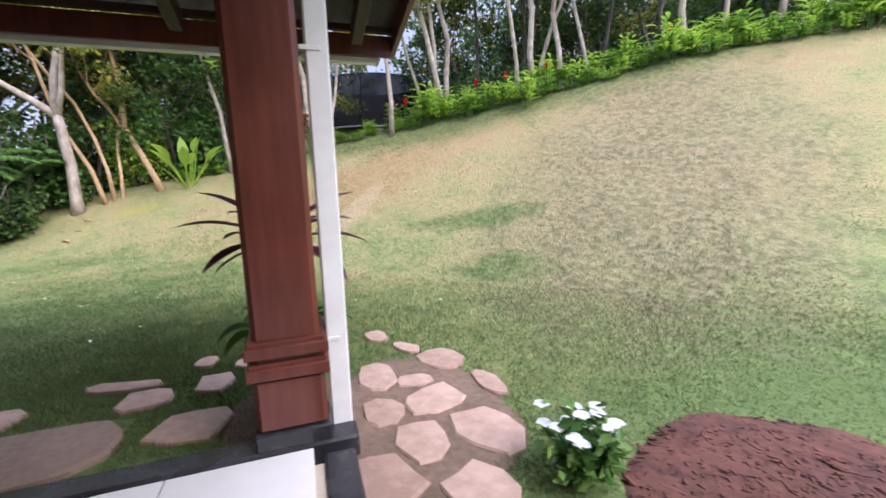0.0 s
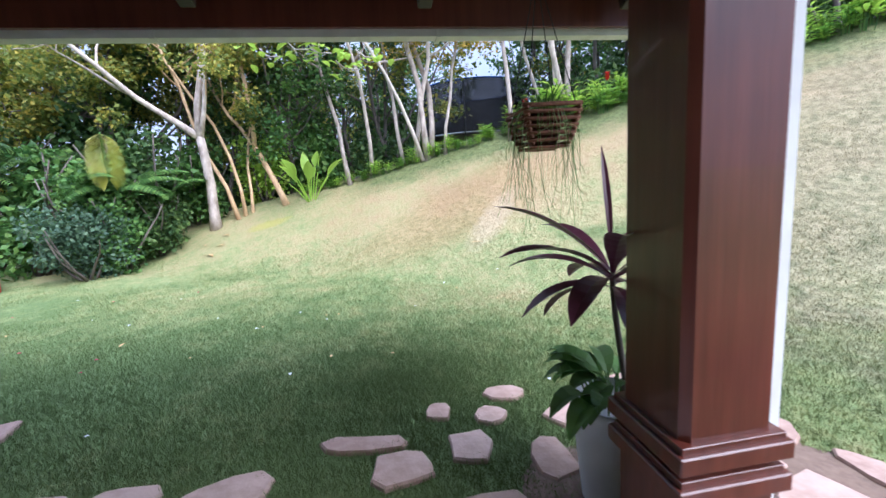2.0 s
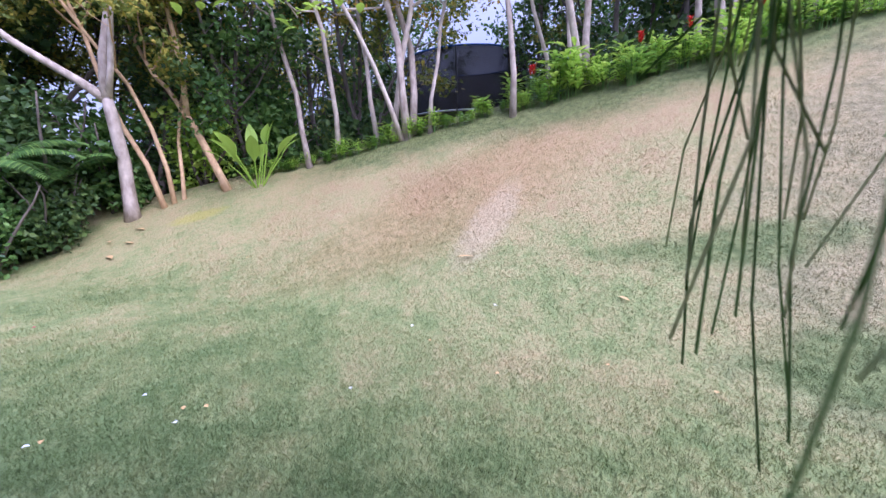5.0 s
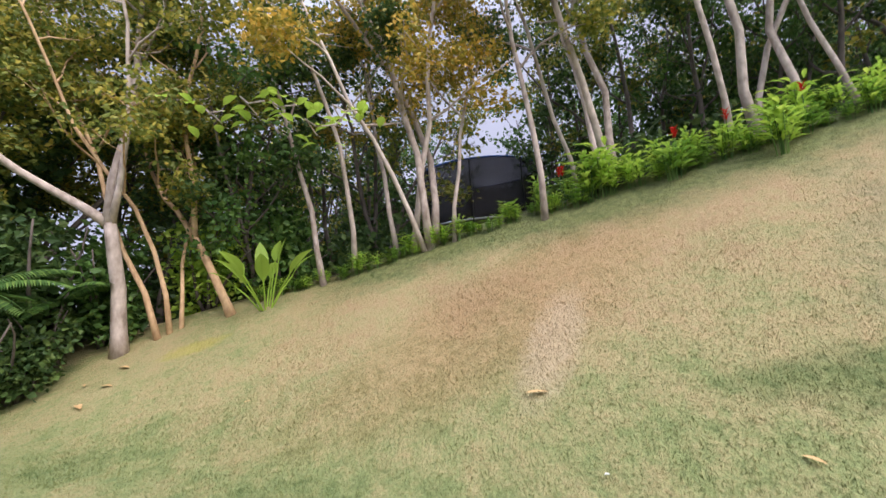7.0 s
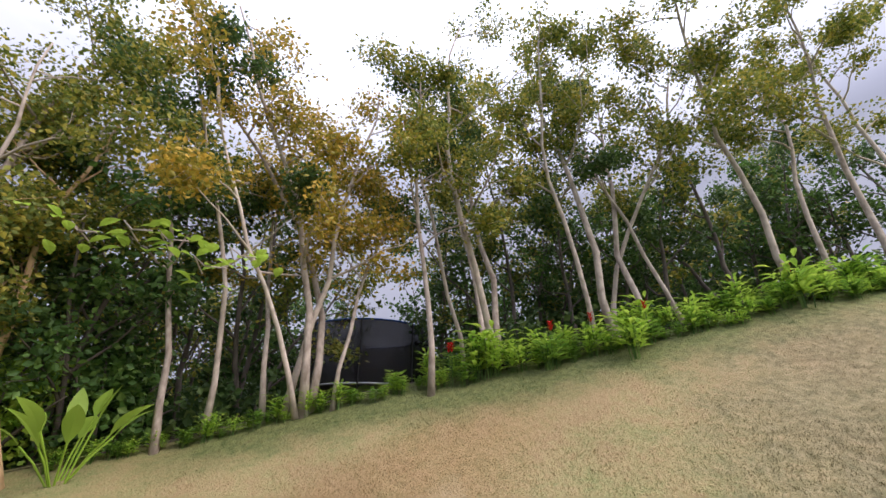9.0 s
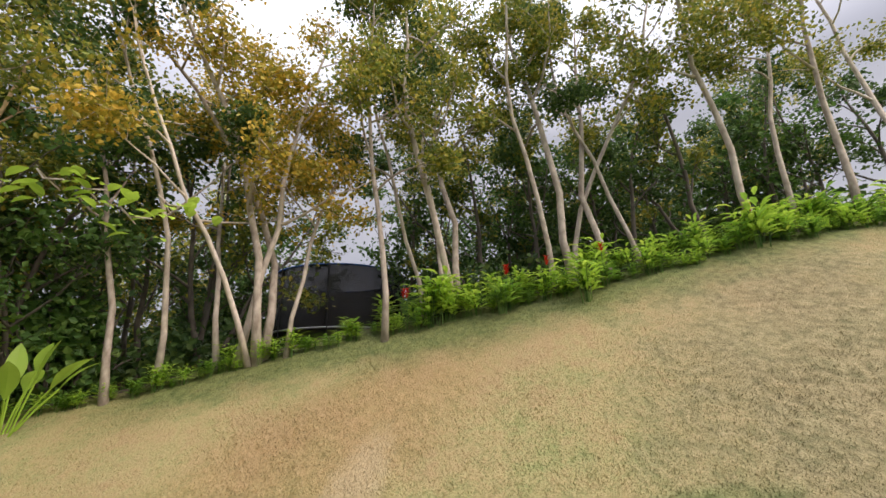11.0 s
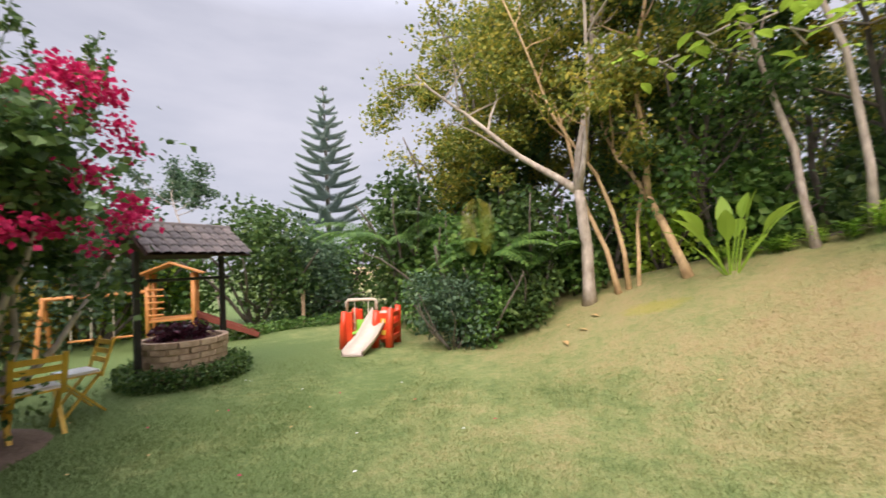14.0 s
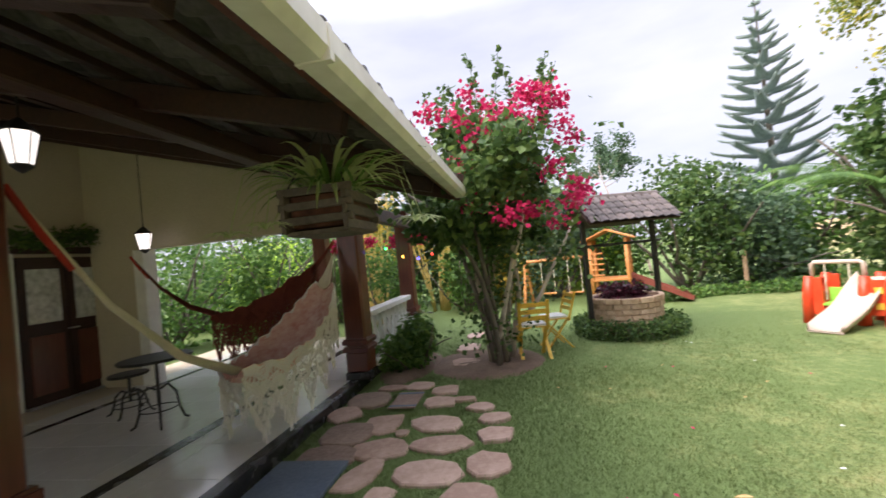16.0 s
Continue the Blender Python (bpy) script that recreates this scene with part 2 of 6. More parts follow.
BARK = surface("pale_bark", (0.25, 0.20, 0.16), (0.70, 0.61, 0.53), 0.85, 13, 2.2, 0.6, stretch=(1, 1, 0.5), vary=0.15)
# pale bark again, with warm low sunlight put into its colour
BARK_SUNLIT = surface("sunlit_pale_bark", (0.36, 0.22, 0.11), (0.78, 0.56, 0.32), 0.85, 14, 2.2, 0.6, stretch=(1, 1, 0.5))
BARK_DARK = surface("grey_bark", (0.06, 0.05, 0.042), (0.20, 0.17, 0.14), 0.9, 14, 2.2, 0.6, stretch=(1, 1, 0.4))
# reds raised in the next two: golden light on the crowns, put into leaf colour
LEAF_OLIVE = leaf_mat("olive_leaf", [(0.1, (0.077, 0.129, 0.029)), (0.5, (0.247, 0.293, 0.051)), (0.8, (0.524, 0.446, 0.068)), (1.0, (0.800, 0.515, 0.092))])
LEAF_GOLD_LIT = leaf_mat("gold_lit_leaf", [(0.1, (0.161, 0.171, 0.026)), (0.5, (0.429, 0.359, 0.048)), (0.85, (0.751, 0.478, 0.073)), (1.0, (0.715, 0.323, 0.081))])
LEAF_DARK = leaf_mat("dark_leaf", [(0.1, (0.030, 0.068, 0.023)), (0.6, (0.088, 0.161, 0.042)), (1.0, (0.199, 0.275, 0.064))])
LEAF_MID = leaf_mat("green_leaf", [(0.1, (0.039, 0.100, 0.025)), (0.6, (0.117, 0.234, 0.050)), (1.0, (0.254, 0.378, 0.082))])
LEAF_BLUE = leaf_mat("blue_green_leaf", [(0.1, (0.042, 0.084, 0.049)), (0.6, (0.098, 0.168, 0.091)), (1.0, (0.196, 0.266, 0.14))])
LEAF_LIME = leaf_mat("lime_leaf", [(0.1, (0.196, 0.374, 0.050)), (0.6, (0.437, 0.638, 0.080)), (1.0, (0.644, 0.748, 0.130))], 0.4, 0.45)
LEAF_YELLOW = leaf_mat("yellow_frond", [(0.1, (0.58, 0.60, 0.10)), (0.6, (0.68, 0.65, 0.16)), (1.0, (0.75, 0.70, 0.30))], 0.4)
LEAF_PURPLE = leaf_mat("purple_leaf", [(0.1, (0.045, 0.02, 0.03)), (0.6, (0.10, 0.03, 0.05)), (1.0, (0.24, 0.045, 0.085))], 0.32, 0.2)
LEAF_STRIPE = leaf_mat("spider_leaf", [(0.1, (0.16, 0.25, 0.07)), (0.6, (0.42, 0.49, 0.22)), (1.0, (0.64, 0.67, 0.44))], 0.45)
BRACT = leaf_mat("magenta_bract", [(0.1, (0.30, 0.008, 0.055)), (0.6, (0.62, 0.02, 0.12)), (1.0, (0.75, 0.06, 0.19))], 0.6)
PETAL = leaf_mat("white_petal", [(0.1, (0.70, 0.72, 0.76)), (1.0, (0.88, 0.88, 0.88))], 0.6)
RED_PETAL = leaf_mat("red_flower", [(0.1, (0.40, 0.012, 0.012)), (1.0, (0.65, 0.04, 0.02))], 0.5)
NET = net_mat()
BLACK = surface("black_iron", (0.010, 0.010, 0.010), (0.03, 0.028, 0.026), 0.5, 60, 5, 0.15)
STEEL = surface("galvanised_steel", (0.42, 0.42, 0.42), (0.62, 0.62, 0.62), 0.35, 40, 5, 0.05, metal=0.8)
BLUE = surface("blue_foam", (0.02, 0.08, 0.34), (0.04, 0.15, 0.5), 0.6, 30, 4, 0.1)
RED = surface("red_plastic", (0.60, 0.045, 0.012), (0.74, 0.075, 0.022), 0.38, 14, 3, 0.04)
PLASTIC = surface("cream_plastic", (0.46, 0.37, 0.30), (0.56, 0.47, 0.39), 0.4, 14, 3, 0.04)
LIME = surface("lime_plastic", (0.25, 0.55, 0.06), (0.33, 0.65, 0.09), 0.4, 14, 3, 0.04)
ORANGE_WOOD = surface("orange_log", (0.42, 0.16, 0.04), (0.62, 0.28, 0.08), 0.55, 25, 3, 0.2)
RED_WOOD = surface("red_board", (0.16, 0.035, 0.025), (0.27, 0.075, 0.05), 0.5, 25, 3, 0.15)
YELLOW_WOOD = surface("yellow_painted_wood", (0.58, 0.33, 0.03), (0.74, 0.47, 0.05), 0.5, 25, 3, 0.15)
LOG = surface("sawn_log", (0.32, 0.21, 0.13), (0.56, 0.41, 0.28), 0.8, 30, 3, 0.4, vary=0.2)
POT = surface("white_ceramic", (0.60, 0.62, 0.66), (0.76, 0.78, 0.80), 0.35, 8, 3, 0.05)
TWIG = surface("woven_twig", (0.10, 0.038, 0.02), (0.32, 0.14, 0.075), 0.8, 40, 5, 0.4)
PLANTER = surface("dark_slat", (0.05, 0.04, 0.035), (0.15, 0.12, 0.10), 0.75, 30, 4, 0.3)
CLOTH = surface("coral_cotton", (0.60, 0.24, 0.20), (0.84, 0.66, 0.60), 0.95, 26, 9, 0.5, stretch=(1, 0.15, 1))
CLOTH_DARK = surface("maroon_cotton", (0.10, 0.02, 0.016), (0.20, 0.045, 0.03), 0.95, 70, 9, 0.5)
ROPE = surface("cream_cotton", (0.55, 0.50, 0.38), (0.74, 0.69, 0.55), 0.95, 90, 6, 0.5)
RED_ROPE = surface("red_rope", (0.30, 0.02, 0.015), (0.48, 0.05, 0.035), 0.9, 80, 6, 0.5)
LACE = surface("white_cotton", (0.82, 0.80, 0.78), (0.9, 0.89, 0.87), 0.95, 90, 6, 0.4)
DRY_LEAF = surface("dry_leaf", (0.44, 0.27, 0.10), (0.62, 0.42, 0.18), 0.8, 30, 4, 0.2)
GLASS = surface("leaded_glass", (0.35, 0.38, 0.36), (0.75, 0.78, 0.76), 0.15, 14, 7, 0.2)
LAMP = glow("lamp_glass", (1.0, 0.93, 0.82), 0.8)


# ---- helpers ----
CREST_Y = (-13.0, -11.0, -9.2, -7.0, -5.5, -4.0, -2.3, -0.2, 1.9, 3.0, 5.0, 7.0, 9.0)
CREST_X = (2.7, 4.0, 5.2, 6.6, 7.7, 8.8, 9.9, 10.4, 10.8, 10.9, 10.9, 11.5, 13.0)


def ground_z(x, y):
    """The lawn: level by the house, rising as a bank to a crest at the woods."""
    edge = float(np.interp(y, CREST_Y, CREST_X))
    if x > edge:
        return bank_z(edge, y) - min(0.6, 0.12 * (x - edge))
    return bank_z(x, y)


def bank_z(x, y):
    t = 0.76 * x - 0.65 * y - (3.3 - 0.22 * max(0.0, min(y, 9.0) - 1.5))
    if t <= 0:
        return 0.0
    if y > 7.5:
        t *= max(0.0, 1 - (y - 7.5) / 4)
    t = min(t, 11 + 2 * math.tanh((t - 11) / 6)) if t > 11 else t
    return (0.55 + 0.03 * min(5.0, max(0.0, -y - 3))) * t * t / (t + 0.9)


class Geo:
    """Collects vertices and faces of one mesh."""

    def __init__(self):
        self.v, self.f, self.count = [], [], 0

    def add(self, verts, faces):
        verts = np.asarray(verts, dtype=float).reshape(-1, 3)
        self.v.append(verts)
        self.f.extend([tuple(i + self.count for i in face) for face in faces])
        self.count += len(verts)

    def tube(self, pts, radii, n=7, cap=True):
        pts = [Vector(p) for p in pts]
        rings, faces = [], []
        side = None
        for i, p in enumerate(pts):
            d = (pts[min(i + 1, len(pts) - 1)] - pts[max(i - 1, 0)]).normalized()
            if side is None:
                side = d.orthogonal().normalized()
            side = (side - d * side.dot(d)).normalized()
            up = d.cross(side)
            r = radii[i] if isinstance(radii, (list, tuple)) else radii
            rings += [p + (side * math.cos(2 * math.pi * k / n) + up * math.sin(2 * math.pi * k / n)) * r for k in range(n)]
        for i in range(len(pts) - 1):
            for k in range(n):
                a, b = i * n + k, i * n + (k + 1) % n
                faces.append((a, b, b + n, a + n))
        if cap:
            faces.append(tuple(range(n))[::-1])
            faces.append(tuple((len(pts) - 1) * n + k for k in range(n)))
        self.add([tuple(r) for r in rings], faces)

    def box(self, c, s, m=None, bevel=0.0):
        b = min(bevel if bevel else 0.08 * min(s), 0.45 * min(s))
        hx, hy, hz = s[0] / 2, s[1] / 2, s[2] / 2
        v = []
        for sz in (-1, 1):
            for sy in (-1, 1):
                for sx in (-1, 1):
                    v += [(sx * (hx - b), sy * (hy - b), sz * hz), (sx * (hx - b), sy * hy, sz * (hz - b)), (sx * hx, sy * (hy - b), sz * (hz - b))]
        i = lambda sx, sy, sz, k: ((sz * 2 + sy) * 2 + sx) * 3 + k
        f = []
        for s_ in (0, 1):
            q = [i(0, 0, s_, 0), i(1, 0, s_, 0), i(1, 1, s_, 0), i(0, 1, s_, 0)]
            f.append(q if s_ else q[::-1])
            q = [i(0, s_, 0, 1), i(1, s_, 0, 1), i(1, s_, 1, 1), i(0, s_, 1, 1)]
            f.append(q[::-1] if s_ else q)
            q = [i(s_, 0, 0, 2), i(s_, 1, 0, 2), i(s_, 1, 1, 2), i(s_, 0, 1, 2)]
            f.append(q if s_ else q[::-1])
        for a in (0, 1):
            for c_ in (0, 1):
                f.append((i(0, a, c_, 0), i(1, a, c_, 0), i(1, a, c_, 1), i(0, a, c_, 1)))
                f.append((i(a, 0, c_, 0), i(a, 1, c_, 0), i(a, 1, c_, 2), i(a, 0, c_, 2)))
                f.append((i(a, c_, 0, 1), i(a, c_, 1, 1), i(a, c_, 1, 2), i(a, c_, 0, 2)))
                for e in (0, 1):
                    f.append((i(a, c_, e, 0), i(a, c_, e, 1), i(a, c_, e, 2)))
        mm = Matrix.Translation(c) @ (m if m is not None else Matrix.Identity(4))
        self.add([tuple(mm @ Vector(p)) for p in v], f)

    def leaves(self, pts, size, rng, droop=0.3, width=0.38, up=0.0):
        """A folded leaf at each point, each turned its own way."""
        pts = np.asarray(pts, dtype=float).reshape(-1, 3)
        k = len(pts)
        if not k:
            return
        d = rng.normal(size=(k, 3))
        d[:, 2] = d[:, 2] * 0.6 - droop + up
        d /= np.linalg.norm(d, axis=1)[:, None] + 1e-9
        s = np.cross(d, rng.normal(size=(k, 3)))
        s /= np.linalg.norm(s, axis=1)[:, None] + 1e-9
        nrm = np.cross(d, s)
        ln = (size * rng.uniform(0.65, 1.3, k))[:, None]
        w = ln * width
        v = np.empty((k, 4, 3))
        v[:, 0] = pts
        v[:, 1] = pts + d * ln * 0.45 + s * w + nrm * w * 0.25
        v[:, 2] = pts + d * ln
        v[:, 3] = pts + d * ln * 0.45 - s * w + nrm * w * 0.25
        base = self.count
        self.v.append(v.reshape(-1, 3))
        idx = np.arange(k * 4).reshape(k, 4) + base
        self.f.extend(map(tuple, idx.tolist()))
        self.count += 4 * k

    def blade(self, base, direction, length, width, bend=0.5, n=5, fold=0.2, shape=0.35):
        """A long leaf that arches over: widest at `shape` of its length."""
        p, d = Vector(base), Vector(direction).normalized()
        side = d.cross(Vector((0, 0, 1)))
        side = side.normalized() if side.length > 1e-4 else Vector((1, 0, 0))
        v, f = [], []
        for i in range(n + 1):
            t = i / n
            w = width * (math.sin(math.pi * min(1, t / (2 * shape))) if t < shape else math.cos(math.pi / 2 * (t - shape) / (1 - shape)) ** 0.8) if t > 0 else width * 0.12
            w = max(w, width * 0.05)
            nn = side.cross(d)
            v += [tuple(p - side * w / 2 + nn * fold * w), tuple(p), tuple(p + side * w / 2 + nn * fold * w)]
            p = p + d * length / n
            d = (d + Vector((0, 0, -bend / n))).normalized()
        for i in range(n):
            a = i * 3
            f += [(a, a + 1, a + 4, a + 3), (a + 1, a + 2, a + 5, a + 4)]
        self.add(v, f)

    def mesh(self, name, mat, smooth=False):
        me = bpy.data.meshes.new(name)
        v = np.concatenate(self.v) if self.v else np.zeros((0, 3))
        me.from_pydata(v.tolist(), [], self.f)
        me.materials.append(mat)
        if smooth:
            me.polygons.foreach_set("use_smooth", [True] * len(me.polygons))
        me.update()
        return me


def thing(name, label, category, at=(0, 0, 0), turn=0.0, group=""):
    ob = new(name)
    ob.matrix_basis = pose(*at, 0, 0, turn)
    ob.empty_display_size = 0.1
    return tagged(ob, label, category, group)


def part(name, geo, mat, parent, label="", smooth=False):
    ob = new(name, geo.mesh(name, mat, smooth))
    ob.parent = parent
    return tagged(ob, label) if label else ob


def structure(name, geo, mat, label, smooth=False, category=""):
    return tagged(new(name, geo.mesh(name, mat, smooth)), label, category or name.split("_")[0], "", "structure")


def boxed(*boxes):
    g = Geo()
    for c, s in boxes:
        g.box(c, s)
    return g


RNG = np.random.default_rng(7)


# ---- ground ----
def make_ground():
    fine = list(np.arange(-8, 20.01, 0.3))
    far = [24, 30, 40, 60, 100, 200, 500, 1500]
    xs = [-f for f in reversed(far)] + [-20, -15, -11] + fine + far
    ys = [-f for f in reversed(far)] + [-20, -17] + list(np.arange(-15, 16.01, 0.3)) + [18, 21] + far
    v = []
    for y in ys:
        for x in xs:
            z = ground_z(min(x, 22), max(min(y, 30), -24))
            r = math.hypot(x - 3, y)
            if r < 30:
                z += 0.03 * noise.noise((x * 0.8, y * 0.8, 0)) * min(1, max(0, r - 3) / 3)
            if x < 0.05 and y > -0.1 and x > -7 and y < 10:
                z = -0.05
            v.append((x, y, z))
    nx = len(xs)
    f = [(j * nx + i, j * nx + i + 1, (j + 1) * nx + i + 1, (j + 1) * nx + i) for j in range(len(ys) - 1) for i in range(nx - 1)]
    g = Geo()
    g.add(v, f)
    return structure("ground", g, LAWN, "mown lawn, green near the house and dry up the bank", True, "lawn")


ground = make_ground()

# ---- veranda ----
PITCH = 0.27


def roof_z(x):
    return 2.40 + PITCH * (1.6 - x)


structure("floor", boxed(((-2.35, 4.6, 0.02), (4.2, 9.4, 0.18))), CREAM, "veranda floor slab under pale polished tiles")
structure("trim", boxed(((-0.07, 4.6, 0.045), (0.14, 9.5, 0.17)), ((-2.35, -0.05, 0.045), (4.26, 0.14, 0.17))), GRANITE, "black polished granite edging of the veranda floor")
structure("trim_2", boxed(((-1.05, 4.7, 0.1185), (0.14, 9.2, 0.009)), ((-3.3, 4.7, 0.1185), (0.1, 9.2, 0.009))), GRANITE, "black inlaid granite band in the veranda floor")
structure("wall_west", boxed(((-4.55, 2.7, 2.0), (0.22, 8.6, 4.1))), CREAM, "cream plastered house wall facing the veranda")
structure("wall_north", boxed(((-4.0, 6.42, 2.0), (0.9, 0.2, 4.1))), CREAM, "cream plastered wall beside the entrance")
structure("wall_south", boxed(((-4.6, -1.65, 2.0), (0.3, 0.2, 4.1))), CREAM, "cream plastered end of the house wall")
g = Geo()
g.add([(-3.55, 6.3, 2.17), (0.1, 6.3, 2.17), (0.1, 6.3, roof_z(0.1) - 0.1), (-3.55, 6.3, roof_z(-3.55) - 0.1),
       (-3.55, 6.52, 2.17), (0.1, 6.52, 2.17), (0.1, 6.52, roof_z(0.1) - 0.1), (-3.55, 6.52, roof_z(-3.55) - 0.1)],
      [(0, 1, 2, 3), (5, 4, 7, 6), (4, 5, 1, 0), (1, 5, 6, 2), (4, 0, 3, 7), (3, 2, 6, 7)])
structure("wall_lintel", g, CREAM, "cream plastered lintel wall under the roof slope")
structure("pillar", boxed(((-3.5, 6.42, 1.13), (0.2, 0.24, 2.1))), WHITE, "white painted pilaster at the veranda corner")


def make_column(x, y, label):
    top = roof_z(x) - 0.24
    t = thing("column", label, "column", (x, y, 0.11), group="veranda columns")
    part("plinth", boxed(((0, 0, 0.05), (0.335, 0.335, 0.10))), GRANITE, t, "black granite plinth")
    part("shaft", boxed(((0, 0, (top - 0.11) / 2 + 0.05), (0.29, 0.29, top - 0.21))), WOOD_RED, t)
    for z, s in ((0.39, 0.355), (0.49, 0.355)):
        part("moulding", boxed(((0, 0, z), (s, s, 0.055)), ((0, 0, z + 0.035), (s - 0.03, s - 0.03, 0.025))), WOOD_RED, t)
    part("base_case", boxed(((0, 0, 0.23), (0.31, 0.31, 0.27))), WOOD_RED, t)
    return t


for cx, cy in ((0.04, 0.14), (-0.5, 2.47), (-0.03, 6.2)):
    make_column(cx, cy, "dark red stained square wooden veranda column on black plinth")
for cx, cy in ((-0.15, 9.3), (-2.0, 9.3)):
    make_column(cx, cy, "dark red stained wooden column at the far veranda end")


def make_roof():
    y0, y1, x1, x0 = -0.75, 5.62, 1.56, -4.9
    roof = structure("roof", boxed(((-4.86, 2.4, roof_z(-4.86) + 0.2), (0.12, 6.4, 0.06))), WOOD_DARK, "pitched veranda roof of wavy tiles on dark rafters")
    rows = 14
    step = (x1 - x0) / rows
    n = int((y1 - y0) / 0.03)
    for r in range(rows):
        g = Geo()
        xa, xb = x0 + r * step - 0.05, x0 + (r + 1) * step
        v, f = [], []
        for j in range(n + 1):
            y = y0 + (y1 - y0) * j / n
            w = 0.022 * math.sin(2 * math.pi * y / 0.21)
            for x, lift in ((xa, 0.0), (xb, 0.028)):
                v.append((x, y, roof_z(x) + 0.055 + w + lift))
                v.append((x, y, roof_z(x) + 0.068 + w + lift))
        for j in range(n):
            a = 4 * j
            f += [(a, a + 2, a + 6, a + 4), (a + 1, a + 5, a + 7, a + 3), (a + 2, a + 3, a + 7, a + 6)]
        g.add(v, f)
        part("tile_course", g, ROOFTILE, roof, smooth=True)
    tilt = Matrix.Rotation(math.atan(PITCH), 4, "Y")
    for k in range(6):
        y = y0 + 0.3 + k * 1.16
        g = Geo()
        g.box((-1.8, y, roof_z(-1.8) - 0.09), (6.5, 0.075, 0.15), tilt)
        part("rafter", g, WOOD_DARK, roof)
    for k in range(14):
        x = x1 - 0.14 - k * 0.47
        part("batten", boxed(((x, (y0 + y1) / 2, roof_z(x) + 0.008), (0.055, y1 - y0, 0.045))), WOOD_DARK, roof)
    g = Geo()
    g.box((-1.64, y0 - 0.02, roof_z(-1.64) + 0.0), (6.75, 0.04, 0.2), tilt)
    part("barge_board", g, WOOD_RED, roof, "red-brown barge board")
    g = Geo()
    g.box((-1.64, y1 + 0.02, roof_z(-1.64) - 0.03), (6.75, 0.05, 0.3), tilt)
    part("barge_board", g, WOOD_DARK, roof)
    part("fascia", boxed(((1.5, (y0 + y1) / 2, 2.36), (0.03, y1 - y0, 0.16))), WOOD_RED, roof)
    part("wall_plate", boxed(((0.0, 2.5, roof_z(0) - 0.2), (0.14, 6.4, 0.14))), WOOD_DARK, roof)
    return roof


make_roof()
# added panel: closes the gap between roof and lintel wall against skylight
g = Geo()
g.box((-2.3, 6.15, roof_z(-2.3) + 0.12), (5.5, 1.25, 0.06), Matrix.Rotation(math.atan(PITCH), 4, "Y"))
structure("ceiling", g, WOOD_DARK, "dark panel added over the roof gap to keep skylight out")
structure("roof_far", boxed(((-2.0, 8.25, 3.2), (4.6, 3.1, 0.12)), ((0.05, 7.8, 2.35), (0.14, 3.4, 0.22))), WOOD_DARK, "dark roof over the far veranda end")


def make_gutter():
    t = thing("gutter", "white painted metal roof gutter along the eave", "gutter", (1.6, 2.5, 2.25))
    prof = [(-0.055, 0.11), (-0.055, 0.0), (0.03, 0.0), (0.06, 0.035), (0.06, 0.11), (0.048, 0.11), (0.048, 0.04), (0.026, 0.012), (-0.043, 0.012), (-0.043, 0.11)]
    ya, yb = -3.15, 3.08
    seams = [ya, -1.9, -0.35, 1.2, yb]
    for a, b in zip(seams[:-1], seams[1:]):
        g = Geo()
        v = [(p[0], y, p[1]) for y in (a + 0.003, b - 0.003) for p in prof]
        k = len(prof)
        g.add(v, [(i, (i + 1) % k, (i + 1) % k + k, i + k) for i in range(k)])
        part("channel", g, GUTTER, t)
        if b < yb:
            g = Geo()
            g.box((0.002, b, 0.055), (0.127, 0.03, 0.122))
            part("joint", g, GUTTER, t)
    for y in (ya, yb):
        part("end_cap", boxed(((0.002, y, 0.055), (0.12, 0.012, 0.12))), GUTTER, t)
    return t


make_gutter()


def make_downpipe():
    t = thing("downpipe", "white square downpipe beside the corner column", "pipe", (0.05, -0.085, 0.0))
    part("pipe", boxed(((0, 0, 1.25), (0.115, 0.1, 2.5))), WHITE, t)
    part("shoe", boxed(((0.0, 0, 0.03), (0.13, 0.115, 0.06))), WHITE, t)
    for z in (0.58, 1.9):
        part("bracket", boxed(((-0.0, 0.03, z), (0.127, 0.09, 0.02))), WHITE, t)


make_downpipe()


# ---- trees ----
def wander(p, d, length, n, rng, wob=0.15, lift=0.0):
    pts = [Vector(p)]
    d = Vector(d).normalized()
    for _ in range(n):
        d = (d + Vector(rng.normal(size=3)) * wob + Vector((0, 0, lift))).normalized()
        pts.append(pts[-1] + d * length / n)
    return pts, d


def along(pts, f):
    k = f * (len(pts) - 1)
    i = min(int(k), len(pts) - 2)
    return pts[i].lerp(pts[i + 1], k - i)


